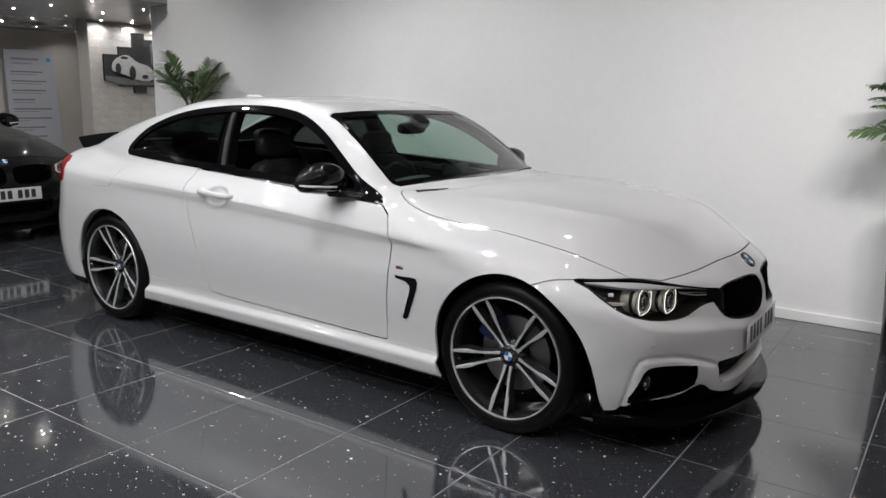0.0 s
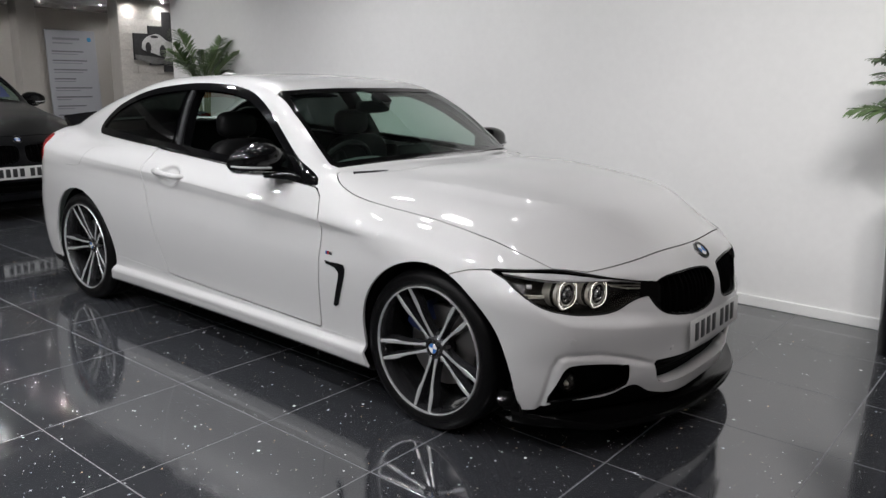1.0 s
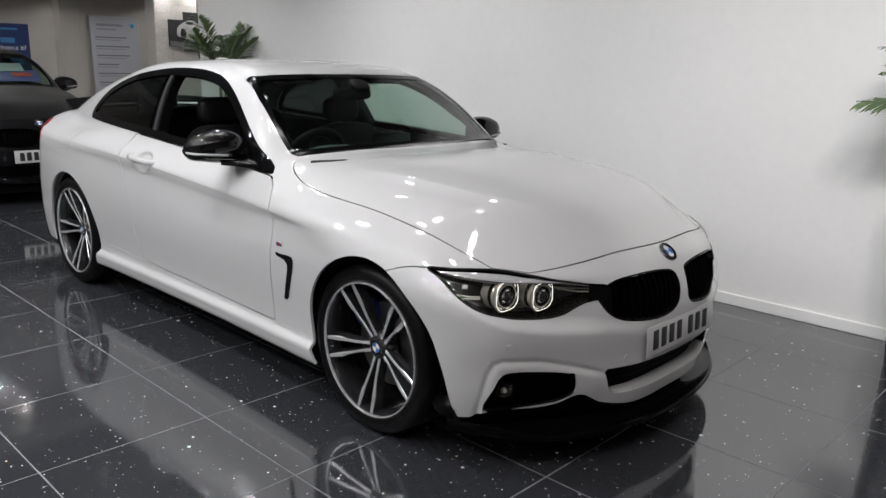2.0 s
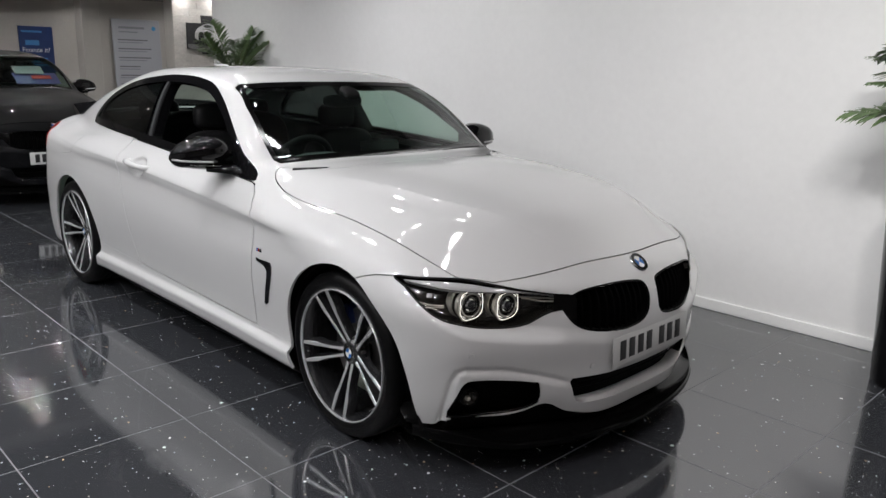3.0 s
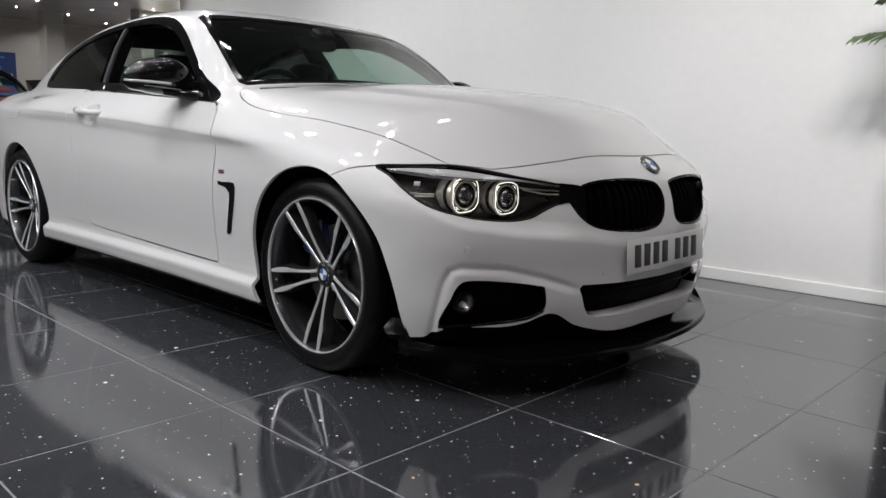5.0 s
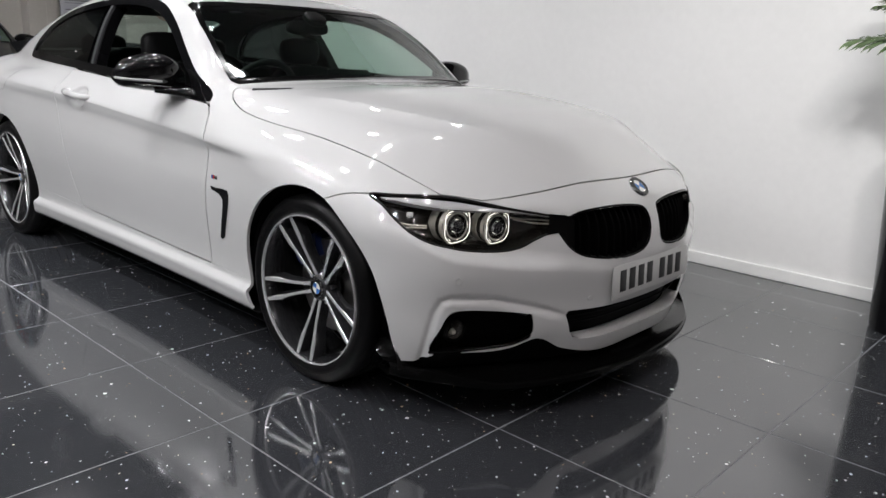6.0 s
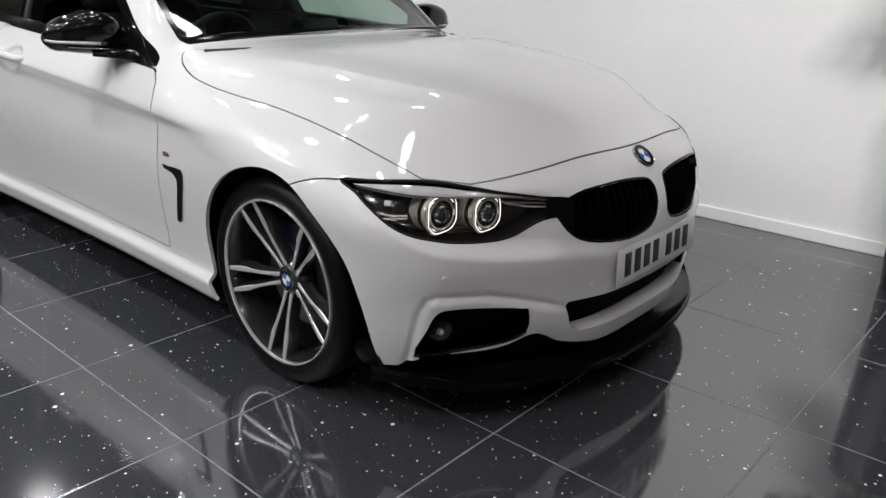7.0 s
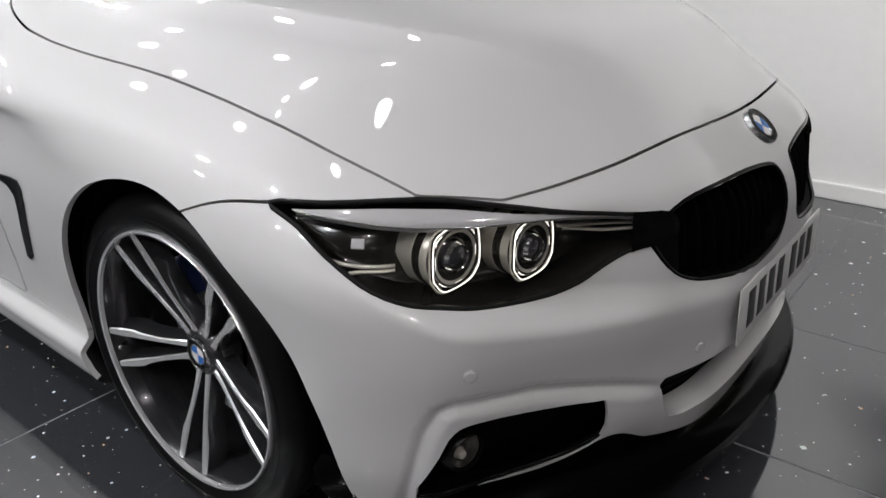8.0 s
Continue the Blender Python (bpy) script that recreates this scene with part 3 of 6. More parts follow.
def skin_mesh(gx, gy, gz):
    """The half of the skin with y > 0 as vertices, normals and triangles (surface nets on the given grid)."""
    v = np.stack([skin(np.stack(np.broadcast_arrays(x, gy[:, None], gz[None, :]), -1)) for x in gx])
    s = v < 0
    nx, ny, nz = v.shape
    total, count = np.zeros((nx - 1, ny - 1, nz - 1, 3)), np.zeros((nx - 1, ny - 1, nz - 1))
    grid = np.stack(np.meshgrid(gx, gy, gz, indexing="ij"), -1)
    for axis in range(3):
        lo = [slice(None)] * 3
        hi = [slice(None)] * 3
        lo[axis], hi[axis] = slice(0, -1), slice(1, None)
        a, b = v[tuple(lo)], v[tuple(hi)]
        cross = (a < 0) != (b < 0)
        f = np.where(cross, a / np.where(cross, a - b, 1), 0)
        p = grid[tuple(lo)] + f[..., None] * (grid[tuple(hi)] - grid[tuple(lo)])
        p, cross = np.where(cross[..., None], p, 0), cross.astype(float)
        o1, o2 = [k for k in range(3) if k != axis]
        for d1 in (0, 1):
            for d2 in (0, 1):
                sl = [slice(None)] * 3
                sl[o1] = slice(d1, p.shape[o1] - 1 + d1)
                sl[o2] = slice(d2, p.shape[o2] - 1 + d2)
                total += p[tuple(sl)]
                count += cross[tuple(sl)]
    live = count > 0
    index = np.full(live.shape, -1)
    index[live] = np.arange(live.sum())
    verts = total[live] / count[live][:, None]
    quads = []
    for axis in range(3):
        lo = [slice(1, -1)] * 3
        hi = [slice(1, -1)] * 3
        lo[axis], hi[axis] = slice(0, -1), slice(1, None)
        a, b = s[tuple(lo)], s[tuple(hi)]
        o1, o2 = [(1, 2), (2, 0), (0, 1)][axis]
        i, j, k = np.nonzero(a != b)
        base = np.stack([i, j, k], 1)
        base[:, o1] += 1
        base[:, o2] += 1
        c = []
        for d1, d2 in ((-1, -1), (0, -1), (0, 0), (-1, 0)):
            q = base.copy()
            q[:, o1] += d1
            q[:, o2] += d2
            c.append(index[q[:, 0], q[:, 1], q[:, 2]])
        c = np.stack(c, 1)
        flip = ~a[i, j, k]
        c[flip] = c[flip][:, ::-1]
        quads.append(c)
    quads = np.concatenate(quads)
    quads = quads[(quads >= 0).all(1)]
    verts = settle(verts, 5)
    tris = np.concatenate([quads[:, [0, 1, 2]], quads[:, [0, 2, 3]]])
    return verts, skin_normal(verts)[0], tris


def clip(mesh, rule):
    """The part of a triangle mesh where rule(points) > 0, cut clean along its edge."""
    V, N, T = mesh
    if not len(T):
        return mesh
    val = rule(V)
    val = np.where(np.abs(val) < 1e-6, 1e-6, val)
    pos = val > 0
    n = pos[T].sum(1)
    keep = [T[n == 3]]
    made, newV, newN = {}, [], []

    def cut(a, b):
        key = (a, b) if a < b else (b, a)
        if key not in made:
            f = val[key[0]] / (val[key[0]] - val[key[1]])
            made[key] = len(V) + len(newV)
            newV.append(V[key[0]] + f * (V[key[1]] - V[key[0]]))
            newN.append(N[key[0]] + f * (N[key[1]] - N[key[0]]))
        return made[key]

    extra = []
    for t in T[(n == 1) | (n == 2)].tolist():
        p = [pos[i] for i in t]
        if sum(p) == 1:
            k = p.index(True)
            a, b, c = t[k], t[(k + 1) % 3], t[(k + 2) % 3]
            extra.append((a, cut(a, b), cut(a, c)))
        else:
            k = p.index(False)
            a, b, c = t[k], t[(k + 1) % 3], t[(k + 2) % 3]
            ab, ac = cut(a, b), cut(a, c)
            extra += [(ab, b, c), (ab, c, ac)]
    if extra:
        keep.append(np.array(extra))
    T = np.concatenate(keep)
    if newV:
        V, N = np.concatenate([V, newV]), np.concatenate([N, newN])
    used = np.unique(T)
    where = np.zeros(len(V), int)
    where[used] = np.arange(len(used))
    return V[used], N[used], where[T]


def cut_all(mesh, *rules):
    for r in rules:
        mesh = clip(mesh, r)
    return mesh


def rounded(points, per=6, closed=True):
    """A smooth outline through 2D points."""
    p = np.array(points, float)
    n, out = len(p), []
    for i in range(n if closed else n - 1):
        a, b, c, d = (p[(i + k) % n] if closed else p[min(max(i + k, 0), n - 1)] for k in (-1, 0, 1, 2))
        for s in np.arange(per) / per:
            out.append(0.5 * (2 * b + (c - a) * s + (2 * a - 5 * b + 4 * c - d) * s * s + (3 * b - a - 3 * c + d) * s ** 3))
    return np.array(out if closed else out + [p[-1]])


def within(outline, u, v):
    """Signed distance to a closed 2D outline, above 0 inside."""
    p = np.asarray(outline)
    q = np.roll(p, -1, 0)
    far, inside = np.full(u.shape, 1e9), np.zeros(u.shape, bool)
    for (ax, ay), (bx, by) in zip(p, q):
        dx, dy = bx - ax, by - ay
        s = np.clip(((u - ax) * dx + (v - ay) * dy) / (dx * dx + dy * dy + 1e-12), 0, 1)
        far = np.minimum(far, (u - ax - s * dx) ** 2 + (v - ay - s * dy) ** 2)
        if ay != by:
            inside ^= ((ay > v) != (by > v)) & (u < (bx - ax) * (v - ay) / (by - ay) + ax)
    return np.where(inside, 1, -1) * np.sqrt(far)


def lay(points, view):
    """2D points of a view laid on the skin (y > 0): front (y, z), corner (along the corner, z), side (x, z), top (x, y)."""
    p = np.array(points, float)
    zero = np.zeros(len(p))
    way = {"front": (1, 0, 0), "corner": (2 ** -0.5, 2 ** -0.5, 0), "side": (0, 1, 0), "top": (0, 0, 1)}[view]
    o = {"front": (zero, p[:, 0], p[:, 1]), "corner": (-p[:, 0] * 2 ** -0.5, p[:, 0] * 2 ** -0.5, p[:, 1]), "side": (p[:, 0], zero, p[:, 1]), "top": (p[:, 0], p[:, 1], zero)}[view]
    o, d = np.stack(o, -1), np.linspace(0.0, 3.0, 900)
    v = skin(o[:, None] + d[None, :, None] * np.array(way))
    last = np.array([np.nonzero(r < 0)[0].max() if (r < 0).any() else 0 for r in v])
    lo, hi = d[last], d[np.minimum(last + 1, len(d) - 1)]
    for _ in range(18):
        mid = (lo + hi) / 2
        sign = skin(o + mid[:, None] * np.array(way)) < 0
        lo, hi = np.where(sign, mid, lo), np.where(sign, hi, mid)
    q = o + lo[:, None] * np.array(way)
    return q, skin_normal(q)[0]


# ---- outlines of the coupe's panels, in metres ----
SIDE_WINDOWS = rounded([(0.70, 0.922), (0.53, 1.02), (0.39, 1.115), (0.21, 1.228), (0.02, 1.305), (-0.18, 1.338), (-0.41, 1.348), (-0.66, 1.340), (-0.99, 1.300), (-1.23, 1.230), (-1.36, 1.160), (-1.445, 1.085), (-1.445, 1.035), (-1.36, 1.020), (-0.95, 1.004), (-0.50, 0.987), (0.11, 0.958), (0.42, 0.941)], 3)
BONNET = np.concatenate([
    [(1.065, -0.05)],
    rounded([(1.055, 0.0), (1.03, 0.20), (0.955, 0.47), (0.84, 0.62), (0.768, 0.668), (0.733, 0.695), (0.745, 0.725), (0.81, 0.767), (0.90, 0.790), (0.98, 0.792), (1.07, 0.787), (1.29, 0.764), (1.46, 0.757), (1.63, 0.758), (1.76, 0.745), (1.882, 0.718)], 4, False),
    rounded([(1.973, 0.628), (2.022, 0.525), (2.062, 0.41), (2.092, 0.269), (2.108, 0.12), (2.112, 0.0)], 5, False),
    [(2.112, -0.05)]])
WINDSCREEN = np.array([(-0.05, 1.337), (0.0, 1.337), (0.25, 1.336), (0.45, 1.330), (0.570, 1.322), (0.600, 1.304), (0.642, 1.22), (0.666, 1.12), (0.678, 1.05), (0.683, 1.000), (0.656, 0.976), (0.50, 0.974), (0.25, 0.982), (0.0, 0.988), (-0.05, 0.988)])
REAR_SCREEN = np.array([(-0.05, 1.315), (0.0, 1.315), (0.40, 1.302), (0.47, 1.285), (0.53, 1.15), (0.55, 1.075), (0.50, 1.062), (0.0, 1.075), (-0.05, 1.075)])
DOOR = np.array([(0.702, 0.915), (0.76, 0.88), (0.790, 0.83), (0.814, 0.76), (0.806, 0.66), (0.791, 0.52), (0.783, 0.40), (0.778, 0.292), (0.489, 0.294), (0.0, 0.302), (-0.355, 0.312), (-0.49, 0.322), (-0.535, 0.43), (-0.583, 0.589), (-0.625, 0.713), (-0.662, 0.82), (-0.675, 0.90), (-0.665, 0.991), (-0.30, 0.975), (0.11, 0.953), (0.42, 0.936)])
HEADLAMP = rounded([(-0.602, 0.717), (-0.683, 0.722), (-0.823, 0.724), (-0.945, 0.709), (-1.047, 0.690), (-1.153, 0.672), (-1.235, 0.661), (-1.240, 0.625), (-1.182, 0.616), (-1.148, 0.605), (-1.115, 0.588), (-1.078, 0.569), (-1.020, 0.561), (-0.930, 0.567), (-0.850, 0.582), (-0.781, 0.602), (-0.732, 0.626), (-0.683, 0.661), (-0.645, 0.693)], 3)
KIDNEY = rounded([(0.440, 0.640), (0.405, 0.660), (0.335, 0.676), (0.200, 0.681), (0.068, 0.670), (0.034, 0.650), (0.028, 0.610), (0.034, 0.562), (0.068, 0.529), (0.140, 0.517), (0.230, 0.518), (0.340, 0.532), (0.400, 0.562), (0.430, 0.605)], 3)
INTAKE = np.array([(-0.05, 0.350), (0.0, 0.350), (0.30, 0.356), (0.400, 0.358), (0.408, 0.345), (0.385, 0.285), (0.365, 0.258), (0.335, 0.248), (0.19, 0.243), (0.0, 0.242), (-0.05, 0.242)])
FOG_OPENING = rounded([(-0.800, 0.243), (-0.836, 0.335), (-0.860, 0.380), (-0.900, 0.392), (-1.010, 0.382), (-1.105, 0.366), (-1.128, 0.355), (-1.128, 0.280), (-1.060, 0.252), (-0.920, 0.243)], 3)
REAR_LAMP = np.array([(-2.5, 0.825), (-2.05, 0.822), (-1.94, 0.832), (-1.925, 0.87), (-1.985, 0.955), (-2.06, 0.985), (-2.5, 0.985)])
SEAM = curve((1.40, 0.60), (1.53, 0.676), (1.60, 0.702), (1.70, 0.7165), (1.80, 0.720), (1.89, 0.716), (1.93, 0.80), (1.97, 0.95))
HEM = curve((0.0, 0.188), (0.30, 0.198), (0.40, 0.226), (0.505, 0.274), (0.56, 0.249), (0.76, 0.240), (0.795, 0.235), (0.812, 0.214), (0.830, 0.208), (0.846, 0.203), (0.860, 0.186), (0.88, 0.180))
SILL_LINE = curve((-1.1, 0.336), (-0.355, 0.309), (0.489, 0.290), (1.06, 0.289))
GAP, DOOR_GAP, ARCH = 0.0022, 0.0030, 0.362


FRONT_ARCH = curve((-40, 0.54), (-19.4, 0.470), (-10.7, 0.438), (0, 0.414), (12.4, 0.397), (22.7, 0.386), (34.7, 0.3746), (49.6, 0.365), (68.6, 0.361), (90, 0.362), (130, 0.353), (165, 0.349), (185, 0.342), (215, 0.342))


def far_from(x0, z0, r):
    return lambda p: np.where(p[:, 1] > 0.55, np.hypot(p[:, 0] - x0, p[:, 2] - z0) - r, 1.0)


def off_front_arch(p):
    """Distance to the front wheel opening, which widens towards its foot ahead of the wheel."""
    dx, dz = p[:, 0] - 1.405, p[:, 2] - 0.342
    angle = (np.degrees(np.arctan2(dz, dx)) + 90) % 360 - 90
    return np.where(p[:, 1] > 0.55, np.hypot(dx, dz) - FRONT_ARCH(angle), 1.0)


def in_side(outline, grow=0.0, least=0.35):
    return lambda p: np.where(p[:, 1] > least, within(outline, p[:, 0], p[:, 2]) + grow, -1.0)


def in_top(outline, grow=0.0):
    return lambda p: np.where(p[:, 2] > 0.62, within(outline, p[:, 0], np.maximum(p[:, 1], 0)) + grow, -1.0)


def in_front(outline, grow=0.0, ahead=True):
    return lambda p: np.where((p[:, 0] > 0.05) if ahead else (p[:, 0] < -0.9), within(outline, np.maximum(p[:, 1], 0), p[:, 2]) + grow, -1.0)


def in_nose(outline, grow=0.0):
    return lambda p: np.where(p[:, 0] > 1.9, within(outline, np.maximum(p[:, 1], 0), p[:, 2]) + grow, -1.0)


def in_corner(outline, grow=0.0):
    return lambda p: np.where(p[:, 0] > 1.5, within(outline, (p[:, 1] - p[:, 0]) * 2 ** -0.5, p[:, 2]) + grow, -1.0)


def outside(rule):
    return lambda p: -rule(p)


def above_seam(p):
    return np.where(p[:, 0] > 1.97, -1.0, np.where(p[:, 0] < 1.40, 1.0, p[:, 2] - SEAM(p[:, 0])))


def screen_x(y, z):
    """How far ahead the windscreen stands at a width and height."""
    return 0.905 - 1.86 * (z - 0.98) - 0.25 * (z - 1.16) ** 2 - np.interp(z, (0.95, 1.33), (0.50, 0.10)) * y * y


def above_sill(p):
    return p[:, 2] - SILL_LINE(p[:, 0])


def below_hem(p):
    return np.where(p[:, 0] > 1.6, HEM(p[:, 1]) - p[:, 2], np.where(p[:, 0] < -1.5, 0.215 - p[:, 2], 0.188 - p[:, 2]))


half = clip(skin_mesh(np.r_[np.arange(-2.5, -0.6, 0.02), np.arange(-0.6, -0.28, 0.01), np.arange(-0.28, 1.5, 0.02), np.arange(1.5, 2.30, 0.010)], np.arange(-0.03, 0.99, 0.0125), np.r_[np.arange(0.145, 0.72, 0.0125), np.arange(0.72, 0.95, 0.0065), np.arange(0.95, 1.45, 0.0125)]), lambda p: p[:, 1])
nose_half = clip(skin_mesh(np.arange(1.40, 2.30, 0.0055), np.arange(-0.02, 0.96, 0.0055), np.arange(0.145, 0.84, 0.0055)), lambda p: p[:, 1])
arches = [off_front_arch, far_from(-1.405, 0.342, ARCH)]
not_under = outside(lambda p: below_hem(p))
bonnet_in, door_in, lamp_in, glass_in = in_top(BONNET), in_side(DOOR), in_corner(HEADLAMP), in_side(SIDE_WINDOWS)
screen_in = lambda p: np.minimum(in_front(WINDSCREEN)(p), 0.022 - (p[:, 0] - screen_x(p[:, 1], p[:, 2])))
kidney_in, intake_in, fog_in, rear_in = in_nose(KIDNEY), in_nose(INTAKE), in_corner(FOG_OPENING), in_front(REAR_SCREEN, 0, False)
tail_in = lambda p: np.where((p[:, 0] < -1.9) & (p[:, 1] > 0.42), within(REAR_LAMP, p[:, 0], p[:, 2]), -1.0)


def shrunk(rule, by):
    return lambda p: rule(p) - by


front_half = nose_half
rear_half = clip(half, lambda p: 1.2 - p[:, 0])
out_bonnet = shrunk(outside(bonnet_in), GAP)
fender_rules = [arches[0], lambda p: p[:, 0] - 0.60, lambda p: 2.0 - p[:, 0], shrunk(outside(door_in), DOOR_GAP), out_bonnet, shrunk(above_seam, GAP), shrunk(outside(lamp_in), GAP), shrunk(above_sill, GAP / 2), outside(glass_in), lambda p: 0.99 - p[:, 2] + 0.5 * np.maximum(0, p[:, 0] - 0.75), lambda p: p[:, 0] - 0.72 - 0.5 * np.maximum(0, p[:, 2] - 0.93)]
PANELS = {
    "bonnet": (cut_all(half, shrunk(bonnet_in, GAP)), True),
    "front_wing": (cut_all(half, *fender_rules), False),
    "door_skin": (cut_all(half, shrunk(door_in, DOOR_GAP)), False),
    "front_bumper": (cut_all(front_half, lambda p: p[:, 0] - 1.45, out_bonnet, shrunk(outside(above_seam), GAP), arches[0], shrunk(outside(lamp_in), GAP), outside(kidney_in), outside(intake_in), outside(fog_in), not_under), True),
    "sill": (cut_all(rear_half, arches[0], arches[1], outside(above_sill), not_under, lambda p: p[:, 0] + 1.1), False),
    "windscreen": (cut_all(half, shrunk(screen_in, 0.002)), True),
    "screen_border": (cut_all(half, shrunk(screen_in, 0.001), outside(shrunk(screen_in, 0.020))), True),
    "rear_screen": (cut_all(half, rear_in), True),
    "lamp_cover": (cut_all(front_half, lamp_in), False),
    "lower_valance": (cut_all(front_half, arches[0], lambda p: p[:, 0] - 1.7, lambda p: HEM(p[:, 1]) + 0.01 - p[:, 2]), True),
    "tail_lamp": (cut_all(rear_half, shrunk(tail_in, 0.003)), False),
    "window_trim": (cut_all(half, glass_in, outside(shrunk(glass_in, 0.038))), False),
    "door_glass": (cut_all(half, shrunk(glass_in, 0.030), lambda p: p[:, 0] + 0.445 + 0.28 * (p[:, 2] - 1.0)), False),
    "quarter_glass": (cut_all(half, shrunk(glass_in, 0.030), lambda p: -p[:, 0] - 0.530 - 0.22 * (p[:, 2] - 1.0)), False),
    "frame_edge": (cut_all(half, shrunk(glass_in, 0.022), lambda p: p[:, 0] + 0.478 + 0.26 * (p[:, 2] - 1.0), lambda p: -p[:, 0] - 0.448 - 0.27 * (p[:, 2] - 1.0)), False),
    "b_pillar": (cut_all(half, shrunk(glass_in, 0.010), lambda p: p[:, 0] + 0.555 + 0.22 * (p[:, 2] - 1.0), lambda p: -p[:, 0] - 0.430 - 0.28 * (p[:, 2] - 1.0)), False),
    "mirror_corner": (cut_all(half, shrunk(glass_in, 0.012), lambda p: p[:, 0] - 0.50 - 0.4 * (1.0 - p[:, 2])), False),
    "lamp_cap": (cut_all(front_half, in_corner(HEADLAMP, 0.003), lambda p: -1.165 - (p[:, 1] - p[:, 0]) * 2 ** -0.5), False),
    "grille_cap": (cut_all(front_half, in_nose(KIDNEY, 0.004), lambda p: p[:, 1] - 0.392), False),
    "fog_recess": (cut_all(front_half, in_corner(FOG_OPENING, 0.01)), False),
    "intake_recess": (cut_all(front_half, in_nose(INTAKE, 0.01)), True),
    "kidney_recess": (cut_all(front_half, in_nose(KIDNEY, 0.008)), False),
    "underbody": (cut_all(half, arches[0], arches[1], lambda p: below_hem(p) + 0.004, lambda p: 1.72 - p[:, 0]), True),
}
wing_zone = lambda p: np.minimum.reduce([r(p) for r in (lambda q: q[:, 0] - 0.72 - 0.5 * np.maximum(0, q[:, 2] - 0.93), lambda q: 0.99 - q[:, 2] + 0.5 * np.maximum(0, q[:, 0] - 0.75))])
PANELS["body_shell"] = (cut_all(half, arches[1], lambda p: 1.12 - p[:, 0], out_bonnet, shrunk(outside(door_in), DOOR_GAP), outside(glass_in), outside(screen_in), outside(rear_in), outside(tail_in), lambda p: np.where((p[:, 0] > -1.1) & (p[:, 0] < 1.1), p[:, 2] - SILL_LINE(p[:, 0]), 1.0) - GAP / 2, not_under, lambda p: GAP / 2 - np.where(p[:, 0] > 0.3, wing_zone(p), -1.0)), True)
PANELS["inner_liner"] = (cut_all(PANELS["body_shell"][0], lambda p: p[:, 2] - 0.93, lambda p: p[:, 0] + 1.9, lambda p: 0.78 - p[:, 0]), True)


def panel_bmesh_data(mesh, whole, side=1, depth=0.012, shift=0.0):
    """Vertices, normals and triangles of a panel with a turned-in rim; whole: both halves, side: 1 for y > 0."""
    V, N, T = mesh
    V = V - N * shift
    count = {}
    for t in T.tolist():
        for a, b in ((t[0], t[1]), (t[1], t[2]), (t[2], t[0])):
            key = (a, b) if a < b else (b, a)
            count[key] = None if key in count else (a, b)
    rim = [e for e in count.values() if e is not None and not (V[e[0], 1] < 2e-3 and V[e[1], 1] < 2e-3)]
    RV, RT = [], []
    if depth and rim:
        ids = sorted({i for e in rim for i in e})
        at = {i: k for k, i in enumerate(ids)}
        n = len(ids)
        unit = N[ids] / np.maximum(np.linalg.norm(N[ids], axis=1, keepdims=True), 1e-9)
        RV = np.concatenate([V[ids], V[ids] - unit * depth])
        for a, b in rim:
            a, b = at[a], at[b]
            RT += [(b, a, a + n), (b, a + n, b + n)]
        RT = np.array(RT) + len(V)
        V, N, T = np.concatenate([V, RV]), np.concatenate([N, np.zeros((2 * n, 3))]), np.concatenate([T, RT])
    flip = np.array((1, -1, 1))
    if whole:
        m = len(V)
        return np.concatenate([V, V * flip]), np.concatenate([N, N * flip]), np.concatenate([T, T[:, ::-1] + m])
    return (V, N, T) if side > 0 else (V * flip, N * flip, T[:, ::-1])


MESHES = {}


def panel(key, name, mats, parent, label="", side=1, depth=0.012, shift=0.0):
    tag = (key, side, depth, shift)
    if tag not in MESHES:
        mesh, whole = PANELS[key]
        V, N, T = panel_bmesh_data(mesh, whole, side, depth, shift)
        me = bpy.data.meshes.new(name)
        me.from_pydata(V.tolist(), [], T.tolist())
        me.shade_smooth()
        me.normals_split_custom_set_from_vertices(N.tolist())
        MESHES[tag] = me
        me.materials.append(mats)
    else:
        me = MESHES[tag].copy()
        me.materials.clear()
        me.materials.append(mats)
    ob = tagged(new(name, me), label)
    ob.parent = parent
    return ob


def emblem(parent, m, radius):
    """A round badge: chrome ring, dark band and four quarters in blue and white."""
    disc = part("emblem", lathe([(radius * 0.62, 0.004), (radius * 0.66, 0.0065), (radius * 0.93, 0.0065), (radius, 0.004), (radius * 1.02, -0.004)], 40), GLOSS_BLACK, parent, "round blue and white badge with dark band", m=m)
    part("emblem_ring", lathe([(radius * 0.93, 0.0065), (radius * 0.955, 0.0080), (radius, 0.0050), (radius * 1.02, -0.004)], 40), CHROME, disc)
    for q in range(4):
        pts = [(0, 0)] + [(radius * 0.64 * math.cos(radians(90 * q + 9 * k)), radius * 0.64 * math.sin(radians(90 * q + 9 * k))) for k in range(11)]
        part("emblem_quarter", prism(pts, 0.0055), EMBLEM_BLUE if q % 2 else EMBLEM_WHITE, disc)
    part("emblem_rim", lathe([(radius * 0.60, 0.0055), (radius * 0.625, 0.0075), (radius * 0.665, 0.0065)], 40), CHROME, disc)
    return disc


